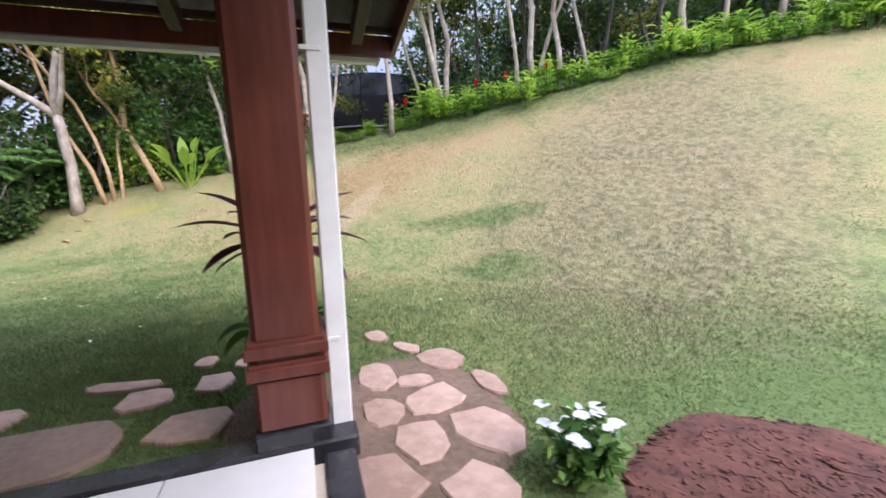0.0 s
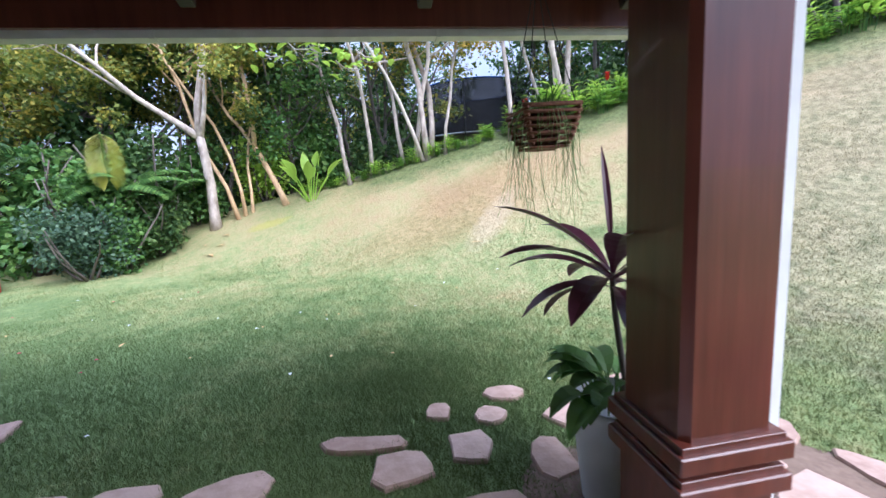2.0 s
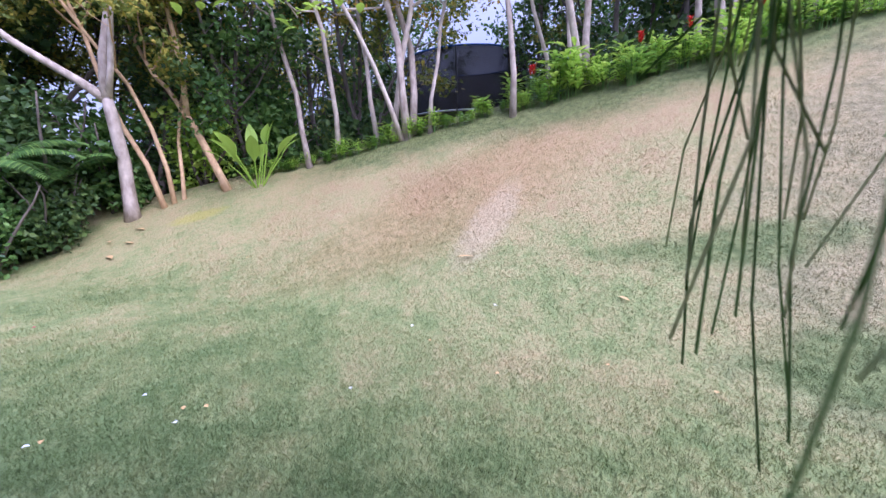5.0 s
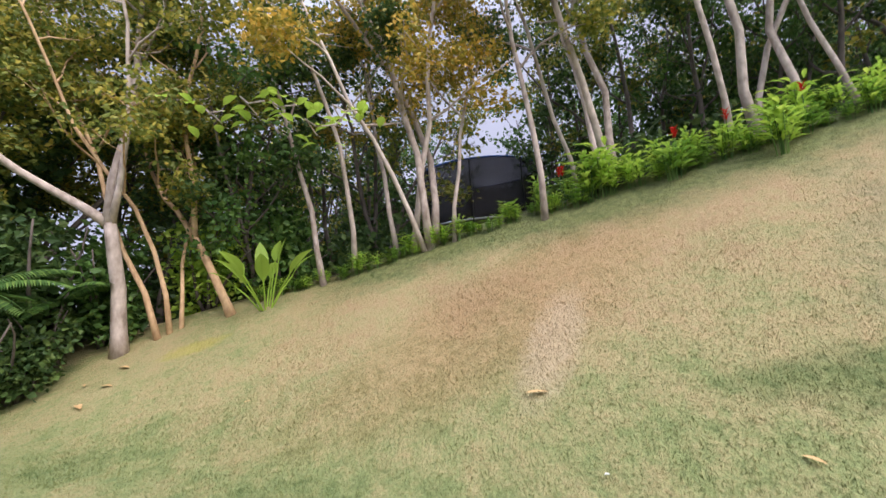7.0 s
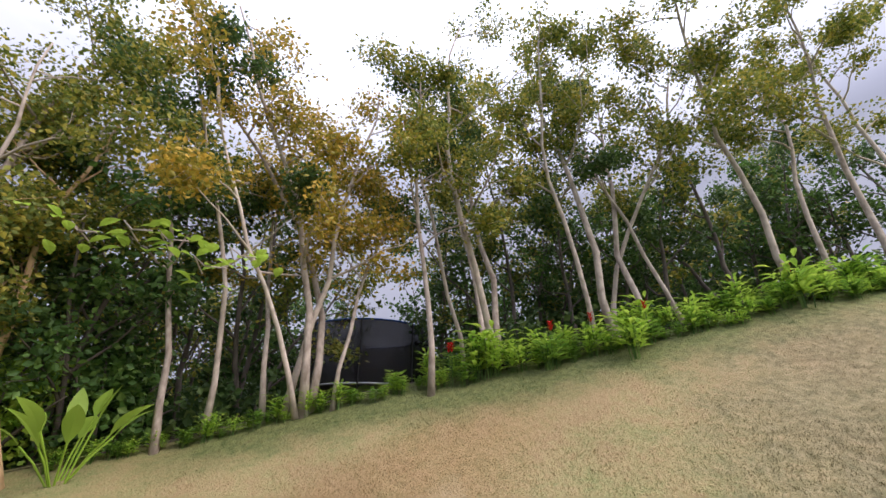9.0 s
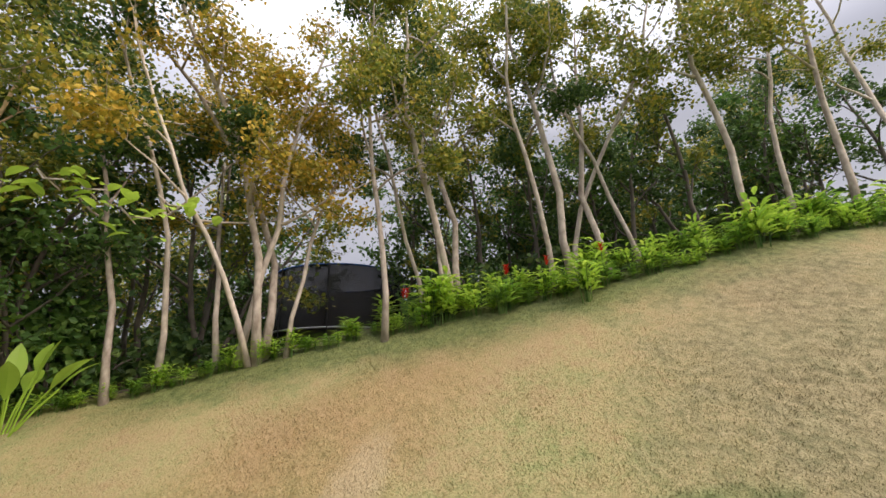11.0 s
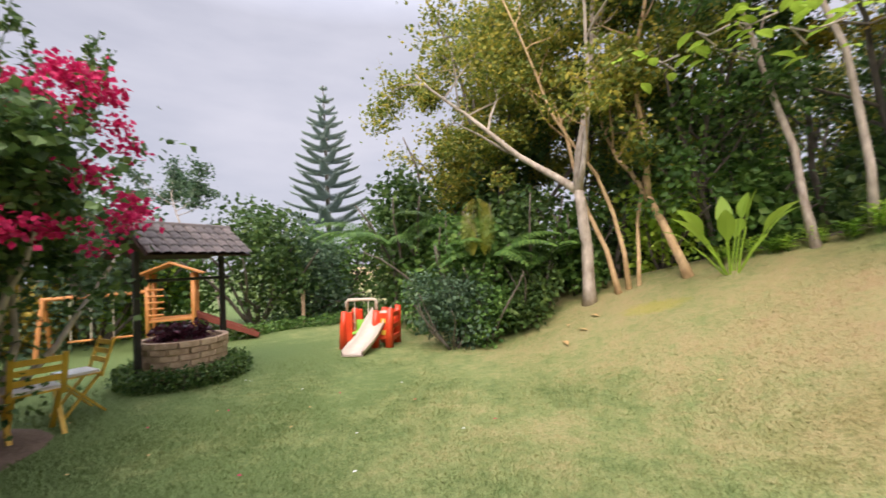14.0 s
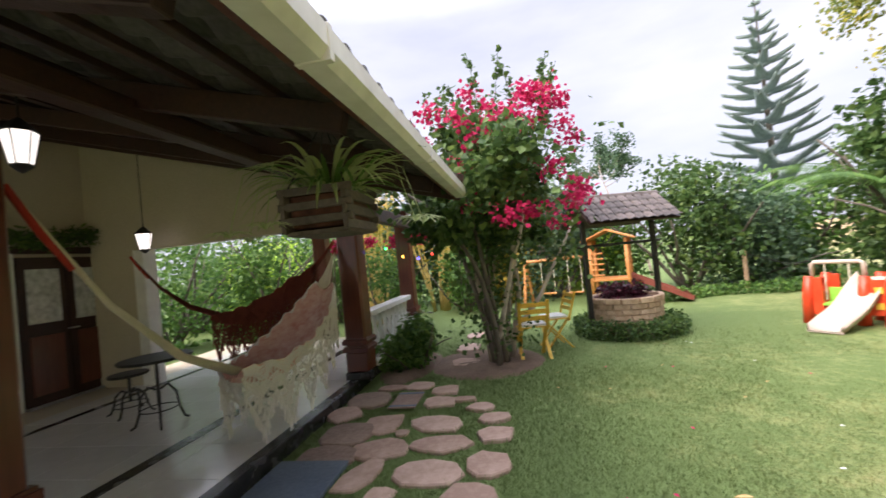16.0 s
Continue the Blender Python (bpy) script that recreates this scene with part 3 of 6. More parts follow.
def make_tree(name, label, x, y, stems, height, bark, leaf, seed, crown=0.55, spread=2.2, count=2600, size=0.16, radius=0.11, group="", z=None, fork=None):
    """stems: (foot offset, lean direction, share of the height, radius share) of each trunk."""
    rng = np.random.default_rng(seed)
    zb = ground_z(x, y) if z is None else z
    t = thing(name, label, "tree", (x, y, zb - 0.05), group=group)
    tips = []
    radius *= 0.59
    foot = Vector((0, 0, 0))
    if fork:
        g = Geo()
        fp, _d = wander((0, 0, 0), (fork[1], fork[2], 1), fork[0], 6, rng, 0.05)
        g.tube(fp, [radius * 1.9, radius * 1.5, radius * 1.4, radius * 1.35, radius * 1.3, radius * 1.25, radius * 1.1], 10)
        part("trunk", g, bark, t, smooth=True)
        foot = fp[-1] - Vector((0, 0, 0.06))
    for sx, sy, lx, ly, hs, rs in stems:
        g = Geo()
        hh, r0 = height * hs, radius * rs
        pts, d = wander(foot + Vector((sx, sy, 0)), (lx, ly, 1), hh, 9, rng, 0.125, 0.06)
        rad = [r0 * (1.25 if i == 0 else 1) * (1 - 0.85 * i / 9) + 0.008 for i in range(10)]
        g.tube(pts, rad, 8)
        for b in range(7):
            f = crown * 0.62 + (0.97 - crown * 0.62) * (b + rng.uniform(0, 0.9)) / 7
            p = along(pts, f)
            a = rng.uniform(0, 2 * math.pi)
            ln = spread * rng.uniform(0.6, 1.1) * (1.15 - 0.5 * f)
            bp, bd = wander(p, (math.cos(a), math.sin(a), rng.uniform(0.4, 1.1)), ln, 5, rng, 0.2, 0.03)
            rb = r0 * (1 - 0.85 * f) * 0.55 + 0.006
            g.tube(bp, [rb * (1 - 0.85 * i / 5) + 0.003 for i in range(6)], 5, False)
            for s in range(4):
                q = along(bp, rng.uniform(0.35, 1))
                sp, sd = wander(q, bd + Vector(rng.normal(size=3)) * 0.9, ln * 0.45, 3, rng, 0.25, 0.02)
                g.tube(sp, [rb * 0.4, rb * 0.3, rb * 0.2, 0.002], 4, False)
                tips += [sp[1], sp[2], sp[3]]
            tips.append(bp[-1])
        tips.append(pts[-1])
        part("limb" if fork else "trunk", g, bark, t, smooth=True)
    g = Geo()
    tips = np.array([tuple(p) for p in tips])
    weight = rng.uniform(0.02, 1, len(tips)) ** 2.2          # bare twigs and full sprays
    pick = rng.choice(len(tips), int(count * 1.6), p=weight / weight.sum())
    clump = rng.normal(size=(len(pick), 3)) * (0.10 + 0.07 * spread / 2)
    g.leaves(tips[pick] + clump * np.array([1, 1, 0.6]), size * 0.82, rng, width=0.32)
    part("crown", g, leaf, t)
    return t


one = lambda lx, ly: [(0, 0, lx, ly, 1, 1)]
GROUP = "pale trees along the top of the bank"
PALE = "slender pale-barked tree with thin olive crown, on the lawn's edge"
make_tree("tree", "big forked pale-barked tree with spreading olive crown", 9.95, 4.95, [(0, 0.02, -0.08, 1.0, 0.62, 0.9), (0.0, 0.0, 0.0, 0.16, 1, 1.0), (0.0, -0.03, 0.05, -0.3, 0.75, 0.6)], 6.8, BARK, LEAF_OLIVE, 11, 0.45, 2.8, 11000, 0.12, 0.135, fork=(2.3, -0.04, -0.09))
make_tree("tree", "clump of thin pale trunks coloured as warmly sunlit, under olive leaves", 10.15, 4.45, [(0, 0, 0.05, 0.15, 1, 0.7), (0.1, -0.15, 0.0, -0.12, 0.9, 0.6), (0.15, -0.3, 0.1, 0.05, 0.8, 0.5)], 8.0, BARK_SUNLIT, LEAF_OLIVE, 12, 0.6, 2.0, 5000, 0.12, 0.11)
make_tree("tree", "leaning pale tree with forked trunk, bark coloured as warmly sunlit", 10.3, 3.3, [(0, 0.0, 0.05, 0.7, 0.5, 0.8), (0.0, 0.0, 0.05, 0.1, 1, 0.9)], 6.6, BARK_SUNLIT, LEAF_OLIVE, 13, 0.5, 2.2, 5200, 0.12, 0.09, fork=(1.7, 0.0, 0.55))
for i, (tx, ty, lx, ly, hh, leaf, rad) in enumerate((
        (10.34, 1.65, 0.02, 0.05, 7.2, LEAF_OLIVE, 0.09), (10.55, 1.05, 0.03, -0.04, 7.6, LEAF_DARK, 0.08), (10.4, 0.2, 0.02, 0.03, 8.0, LEAF_GOLD_LIT, 0.075),
        (9.82, -0.85, 0.0, -0.02, 6.5, LEAF_GOLD_LIT, 0.06), (9.05, -2.37, 0.02, 0.13, 7.8, LEAF_OLIVE, 0.095), (9.7, -3.45, 0.02, 0.12, 8.0, LEAF_DARK, 0.07),
        (8.2, -5.6, 0.1, 0.12, 8.6, LEAF_OLIVE, 0.085), (7.6, -6.5, 0.05, 0.02, 9.0, LEAF_OLIVE, 0.11), (7.25, -7.1, 0.05, 0.08, 8.2, LEAF_DARK, 0.07),
        (5.9, -8.7, 0.08, 0.1, 9.0, LEAF_OLIVE, 0.12), (4.9, -10.2, 0.1, 0.1, 8.5, LEAF_OLIVE, 0.11), (5.6, -9.5, 0.1, 0.05, 8.5, LEAF_OLIVE, 0.09), (4.0, -11.6, 0.1, 0.1, 8.5, LEAF_OLIVE, 0.11))):
    make_tree("tree", PALE, tx, ty, one(lx, ly), hh, BARK, leaf, 30 + i, 0.6, 2.0, 3600, 0.115, rad, GROUP)
make_tree("tree", "cluster of pale trunks under leaves coloured as golden-lit", 9.95, -0.4, [(0, 0, 0, 0.16, 1, 1), (0.1, -0.1, 0.03, -0.12, 1, 1), (0.25, 0.3, 0, 0.05, 0.9, 0.8), (-0.02, 0.12, 0.05, 0.3, 0.8, 0.6)], 8.6, BARK, LEAF_GOLD_LIT, 51, 0.5, 2.3, 8500, 0.12, 0.12)
make_tree("tree", "forked pale trunk fanning into several limbs", 9.2, -3.9, [(0, 0, 0, 0.25, 1, 1), (0.05, -0.08, 0.05, -0.05, 1, 1), (0.02, 0.05, 0.1, 0.1, 0.95, 0.8)], 9.4, BARK, LEAF_OLIVE, 52, 0.5, 2.6, 8000, 0.12, 0.12)
make_tree("tree", "leaning pale tree with twin stems", 8.1, -6.05, [(0, 0, 0.02, 0.28, 1, 1.2), (0.05, -0.1, 0.05, -0.03, 0.9, 0.8)], 9.4, BARK, LEAF_OLIVE, 53, 0.55, 2.4, 6000, 0.12, 0.11)

make_tree("tree", "broad olive tree above the thicket, golden light in its leaf colour", 11.0, 7.4, [(0, 0, -0.15, 0.15, 1, 1), (0.1, 0.1, -0.1, 0.4, 0.9, 0.8), (0, 0.1, 0.1, -0.2, 0.95, 0.8)], 8.8, BARK_DARK, LEAF_OLIVE, 54, 0.42, 3.2, 15000, 0.14, 0.14)
make_tree("tree", "tall olive-leaved tree standing behind the thicket", 11.6, 9.0, [(0, 0, -0.1, 0.1, 1, 1), (0.1, 0, 0.05, -0.15, 0.95, 0.8)], 8.2, BARK_DARK, LEAF_OLIVE, 55, 0.4, 2.8, 11000, 0.14, 0.13)

# woods behind the bank
protos = []
for i, (leaf, hh) in enumerate(((LEAF_DARK, 5.4), (LEAF_OLIVE, 7.4), (LEAF_DARK, 6.2), (LEAF_MID, 5.0))):
    protos.append(make_tree("forest_tree", "slim forest tree with dark bark among dense woods", 12.0 + i * 0.8, (4.2, 1.6, -4.6, -5.6)[i], [(0, 0, 0.05, 0.05, 1, 1)] + ([(0.2, 0.2, 0.15, 0.1, 0.9, 0.8)] if i % 2 else []), hh, BARK_DARK, leaf, 70 + i, 0.26, 2.0, 1350, 0.17, 0.10, "trees of the woods"))
rw = np.random.default_rng(5)
spots = []
for row in range(4):
    for k in range(17):
        u = k / 16
        ex, ey = 10.6 - 6.5 * max(0, u - 0.45) / 0.55, 8.0 - 21.5 * u
        off = 1.5 + row * 2.4 + rw.uniform(-0.7, 0.7)
        spots.append((ex + off * (0.98 if u < 0.5 else 0.8), ey + rw.uniform(-0.8, 0.8) - off * (0.1 if u < 0.5 else 0.55)))
def in_clearing(x, y):
    """The open strip in front of and around the trampoline."""
    return 9.5 < x < 18.6 and abs((y - 0.76) + 0.283 * (x - 2.1)) < 0.6 + 0.165 * (x - 2.1)


for i, (tx, ty) in enumerate(spots):
    if in_clearing(tx, ty):
        continue
    copy_thing(protos[i % 4], pose(tx, ty, ground_z(tx, ty) - 0.05, 0, 0, float(rw.uniform(0, 360))))


def woods_floor():
    g = Geo()
    v, f = [], []
    ys = np.arange(-13, 9.01, 0.5)
    offs = (0.0, 0.4, 1.0, 2.0, 4.0, 8.0, 14.0)
    for y in ys:
        e = float(np.interp(y, CREST_Y, CREST_X)) - 0.12 + 0.1 * noise.noise((y * 1.7, 0, 3))
        v += [(e + o, y, ground_z(e + o, y) + (0.012 if o == 0 else 0.05)) for o in offs]
    k = len(offs)
    for j in range(len(ys) - 1):
        f += [(j * k + i, j * k + i + 1, (j + 1) * k + i + 1, (j + 1) * k + i) for i in range(k - 1)]
    g.add(v, f)
    structure("ground_woods", g, SOIL_DARK, "dark leaf-littered soil under the trees", True, "soil")


SOIL_DARK = surface("leaf_litter", (0.025, 0.018, 0.012), (0.09, 0.065, 0.04), 0.95, 22, 2, 0.9)
woods_floor()


def leaf_cloud(g, lobes, count, size, rng, shell=0.55, **kw):
    """Leaves on the outside of several lobes (x, y, z, radius, squash)."""
    w = np.array([lb[3] ** 2 for lb in lobes])
    pick = rng.choice(len(lobes), count, p=w / w.sum())
    d = rng.normal(size=(count, 3))
    d /= np.linalg.norm(d, axis=1)[:, None]
    r = rng.uniform(shell, 1.08, count)
    lb = np.array(lobes)[pick]
    p = lb[:, :3] + d * (r * lb[:, 3])[:, None] * np.stack([np.ones(count), np.ones(count), lb[:, 4]], 1)
    p[:, 2] = np.abs(p[:, 2])
    g.leaves(p, size, rng, **kw)


def make_shrub(name, label, x, y, w, h, leaf, seed, count=2200, size=0.12, stems=7, bark=BARK_DARK, group="", category="shrub", z=None, width=0.38):
    rng = np.random.default_rng(seed)
    t = thing(name, label, category, (x, y, (ground_z(x, y) if z is None else z) - 0.03), group=group)
    g = Geo()
    for _ in range(stems):
        a = rng.uniform(0, 2 * math.pi)
        pts, _d = wander((0.08 * math.cos(a), 0.08 * math.sin(a), 0), (math.cos(a) * w / h * 0.6, math.sin(a) * w / h * 0.6, 1), h * 0.85, 6, rng, 0.14)
        g.tube(pts, [0.03 * h / 2 * (1 - 0.8 * i / 6) + 0.004 for i in range(7)], 6)
    part("branchwork", g, bark, t, smooth=True)
    lobes = []
    for _ in range(12):
        a, rr = rng.uniform(0, 2 * math.pi), math.sqrt(rng.uniform(0, 1)) * w * 0.3
        lobes.append((rr * math.cos(a), rr * math.sin(a), rng.uniform(0.14, 0.8) * h, rng.uniform(0.2, 0.31) * w, min(1.2, h / w)))
    g = Geo()
    leaf_cloud(g, lobes, count, size, rng, 0.45, width=width)
    part("foliage", g, leaf, t)
    return t


def make_woods():
    rng = np.random.default_rng(9)
    g = Geo()
    for k in range(26):
        u = k / 25
        ex, ey = 11.4 - 6.5 * max(0, u - 0.45) / 0.55, 9.0 - 23.0 * u
        for off, hh in ((0.9, 0.9), (3.0, 1.6), (6.5, 2.4), (10.0, 3.0)):
            x, y = ex + off * (0.98 if u < 0.5 else 0.8), ey - off * (0.1 if u < 0.5 else 0.55)
            z = ground_z(x, y)
            if in_clearing(x, y):
                continue
            lobes = [(x + rng.uniform(-1, 1), y + rng.uniform(-1, 1), z + rng.uniform(0.1, 0.8) * hh, 0.55 + 0.12 * off, 1.0) for _ in range(5)]
            leaf_cloud(g, lobes, 440, 0.16 + 0.02 * off, rng, 0.3)
    return tagged(new("woodland_undergrowth", g.mesh("woodland_undergrowth", LEAF_DARK)), "dark leafy undergrowth filling the woods behind the trees", "undergrowth", "", "stuff")


make_woods()
# dense growth at the lawn's north-east edge
SH = "shrubs at the lawn's edge"
for i, (sx, sy, w, h, leaf, cnt, sz) in enumerate((
        (7.75, 6.55, 1.7, 1.45, LEAF_BLUE, 3400, 0.08), (8.7, 6.9, 1.9, 2.5, LEAF_MID, 2800, 0.13), (8.9, 8.1, 2.0, 3.2, LEAF_MID, 2800, 0.15), (9.9, 6.4, 2.0, 3.2, LEAF_DARK, 2600, 0.15),
        (10.6, 5.6, 1.6, 2.2, LEAF_MID, 2200, 0.14), (8.35, 6.25, 1.3, 1.9, LEAF_MID, 2600, 0.1), (9.2, 5.9, 1.3, 1.7, LEAF_DARK, 2200, 0.11), (9.6, 9.6, 2.6, 4.2, LEAF_DARK, 3000, 0.17), (11.3, 7.6, 3.0, 5.5, LEAF_DARK, 3600, 0.18), (11.2, 4.0, 1.6, 2.2, LEAF_LIME, 1400, 0.13),
        (11.6, 2.6, 1.8, 2.4, LEAF_MID, 2000, 0.15), (11.5, 9.5, 3.2, 6.5, LEAF_OLIVE, 4200, 0.18))):
    make_shrub("shrub", ("low round blue-green shrub on a short stem at the lawn's edge", "dense broadleaf shrub growing at the lawn's edge", "tall dark leafy shrub in the thicket")[0 if i == 0 else (1 if h < 3.3 else 2)], sx, sy, w, h, leaf, 100 + i, cnt, sz, group=SH)
for i in range(15):
    sx = -9 + i * 1.75
    sy = 15.2 + (0.9 if i % 2 else 0) + (2.0 if 6 < sx < 8 else 0)
    if sx > 2:
        sy = 13.6 + (i % 3) * 0.6
    make_shrub("shrub", "tall dense green shrub in the garden's boundary planting", sx, sy, 3.3, 2.7 + (i * 7 % 5) * 0.35, (LEAF_DARK, LEAF_BLUE, LEAF_MID)[i % 3], 200 + i, 4200, 0.15, group="boundary shrubs")


# ---- path, bed and edging ----
def slab_geo(w, l, h, rng, rough=0.17, n=9):
    """An irregular flat stone with a worn upper edge."""
    g = Geo()
    ring = []
    for k in range(n):
        a = 2 * math.pi * k / n + rng.uniform(-0.15, 0.15)
        e = 1 / max(abs(math.cos(a)) ** 3 + abs(math.sin(a)) ** 3, 1e-3) ** (1 / 3)
        r = e * (1 + rng.uniform(-rough, rough))
        ring.append((w * 0.5 * r * math.cos(a), l * 0.5 * r * math.sin(a)))
    v = [(x * 1.02, y * 1.02, -0.04) for x, y in ring] + [(x, y, h - 0.012) for x, y in ring] + [(x * 0.94, y * 0.94, h) for x, y in ring] + [(0, 0, h + 0.002)]
    f = []
    for k in range(n):
        j = (k + 1) % n
        f += [(k, j, j + n, k + n), (k + n, j + n, j + 2 * n, k + 2 * n), (k + 2 * n, j + 2 * n, 3 * n)]
    g.add(v, f)
    return g


NEAR_CORNER = [(1.34, -0.48, 0.25, 0.16, 10), (1.02, -0.67, 0.24, 0.12, 40), (0.73, -0.87, 0.34, 0.3, 20), (0.64, -0.36, 0.36, 0.25, -10), (0.48, -0.59, 0.16, 0.22, 0),
               (0.22, -0.65, 0.28, 0.36, 15), (0.19, -0.33, 0.26, 0.24, 0), (0.3, -1.03, 0.34, 0.15, 5), (-0.14, -0.46, 0.3, 0.27, 0), (-0.16, -0.82, 0.42, 0.3, 10),
               (-0.35, -0.2, 0.34, 0.36, 0), (-0.55, -0.6, 0.3, 0.3, 20)]
FRONT = [(0.96, 2.75, 0.22, 0.34, 0), (0.94, 2.35, 0.2, 0.34, 0), (0.86, 1.86, 0.24, 0.42, 10), (1.1, 1.24, 0.13, 0.42, -10), (0.86, 1.03, 0.24, 0.3, 0), (1.32, 0.78, 0.16, 0.15, 0),
         (1.2, 0.48, 0.17, 0.18, 0), (0.95, 0.66, 0.24, 0.22, 0), (0.45, 0.7, 0.3, 0.4, 0), (0.75, 0.3, 0.32, 0.2, 0), (1.43, 0.33, 0.17, 0.24, 0), (1.1, 0.05, 0.2, 0.26, 0), (0.35, 3.2, 0.4, 0.4, 10), (1.1, 3.2, 0.3, 0.35, 0)]
FAR_WALK = [(1.23, 4.82, 0.5, 0.38, 0), (0.70, 4.85, 0.34, 0.42, 0), (0.86, 4.32, 0.46, 0.36, 10), (1.34, 4.39, 0.5, 0.3, 5), (1.33, 3.91, 0.54, 0.36, 0), (0.83, 3.88, 0.26, 0.48, -20), (0.18, 5.12, 0.34, 0.4, 0),
            (1.18, 5.4, 0.34, 0.3, 0), (1.16, 5.78, 0.3, 0.3, 0), (0.8, 5.98, 0.36, 0.3, 0), (1.43, 5.46, 0.28, 0.14, 0), (1.64, 5.21, 0.28, 0.2, 0), (1.78, 4.92, 0.3, 0.2, 0), (1.83, 4.55, 0.3, 0.28, 0),
            (1.8, 4.05, 0.32, 0.36, 0), (1.7, 3.6, 0.42, 0.36, 0)]
FAR_WALK_2 = [(1.07, 3.6, 0.2, 0.25, 0), (0.95, 4.62, 0.12, 0.12, 0), (0.45, 5.95, 0.4, 0.2, 0), (1.18, 7.99, 0.34, 0.6, 0), (1.26, 7.03, 0.4, 0.4, 0), (1.2, 9.0, 0.36, 0.5, 0)]
rs = np.random.default_rng(3)
for stones in (NEAR_CORNER, FRONT, FAR_WALK, FAR_WALK_2):
    for x, y, w, l, turn in stones:
        st = new("flagstone", slab_geo(w * 1.06, l * 1.06, 0.03, rs).mesh("flagstone", STONE))
        st.matrix_basis = pose(x, y, 0.0, rs.uniform(-1, 1), rs.uniform(-1, 1), turn)
        tagged(st, "irregular pink-grey flagstone set in the turf", "stone", "garden path stones")
for x, y, w, l in ((0.43, 1.42, 0.5, 0.78), (0.42, 4.62, 0.5, 0.5), (0.42, 4.17, 0.52, 0.42), (0.3, 5.55, 0.5, 0.5)):
    st = new("paving_slab", slab_geo(w, l, 0.034, rs, 0.04, 16).mesh("paving_slab", SLAB))
    st.matrix_basis = pose(x, y, 0.0, 0, 0, rs.uniform(-3, 3))
    tagged(st, "rough brown stone slab at the veranda's edge", "slab", "brown slabs")
for x, y, w, l in ((0.42, 2.32, 0.66, 0.66), (0.36, 3.78, 0.6, 0.62)):
    t = thing("slate_slab", "smooth blue-grey slate slab beside the veranda step", "slab", (x, y, 0), group="blue slabs")
    part("slab", boxed(((0, 0, 0.012), (w, l, 0.05))), BLUEMAT, t)
t = thing("doormat", "brown doormat with dark striped borders on the paving", "mat", (0.78, 5.45, 0.03))
part("mat", boxed(((0, 0, 0.006), (0.3, 0.5, 0.014))), SLAB, t)
for yy in (-0.2, 0.2):
    part("stripe", boxed(((0, yy, 0.0085), (0.3, 0.05, 0.013))), BLUEMAT, t, "dark woven stripe")


def patch(name, cx, cy, rx, ry, h, mat, label, seed, turn=0):
    rng = np.random.default_rng(seed)
    g = Geo()
    n, rings = 40, 7
    v = [(cx, cy, ground_z(cx, cy) + h)]
    for r in range(1, rings + 1):
        for k in range(n):
            a = 2 * math.pi * k / n
            q = r / rings * (1 + 0.14 * noise.noise((math.cos(a) * 1.5 + seed, math.sin(a) * 1.5, 0)))
            x0, y0 = q * rx * math.cos(a), q * ry * math.sin(a)
            c, s = math.cos(radians(turn)), math.sin(radians(turn))
            x, y = cx + x0 * c - y0 * s, cy + x0 * s + y0 * c
            v.append((x, y, ground_z(x, y) + h * (1 - (r / rings) ** 4) - (0.015 if r == rings else -0.004) + rng.uniform(0, 0.012)))
    f = [(0, 1 + k, 1 + (k + 1) % n) for k in range(n)]
    for r in range(rings - 1):
        for k in range(n):
            a, b = 1 + r * n + k, 1 + r * n + (k + 1) % n
            f.append((a, a + n, b + n, b))
    g.add(v, f)
    return structure(name, g, mat, label, True, "bed")


patch("ground_bed", -1.15, -1.8, 0.72, 0.8, 0.035, MULCH, "mounded flower bed of dark red bark mulch", 1, 20)
patch("ground_soil", 0.15, -0.5, 0.75, 0.62, 0.008, SOIL, "bare soil between the flagstones at the corner", 2)
patch("ground_soil_2", 1.55, 7.0, 0.95, 0.85, 0.02, SOIL, "bare brown soil under the climbing shrub", 3)
patch("ground_soil_3", 0.45, 7.0, 0.42, 1.0, 0.03, SOIL, "planted soil strip beside the veranda", 4)
patch("ground_soil_4", 0.45, 0.15, 0.42, 0.45, 0.006, SOIL, "bare soil under the plant pot", 5)
rc = np.random.default_rng(21)
g = Geo()
for _ in range(1500):
    a, q = rc.uniform(0, 6.28), math.sqrt(rc.uniform(0, 1))
    x, y = -1.15 + 0.68 * q * math.cos(a), -1.8 + 0.75 * q * math.sin(a)
    g.box((x, y, 0.045 - 0.03 * q ** 3), (rc.uniform(0.02, 0.06), rc.uniform(0.01, 0.022), 0.008), Euler((rc.uniform(-0.5, 0.5), rc.uniform(-0.5, 0.5), rc.uniform(0, 6.28))).to_matrix().to_4x4())
tagged(new("mulch_chips", g.mesh("mulch_chips", MULCH)), "loose red-brown bark chips over the flower bed", "mulch", "", "stuff")


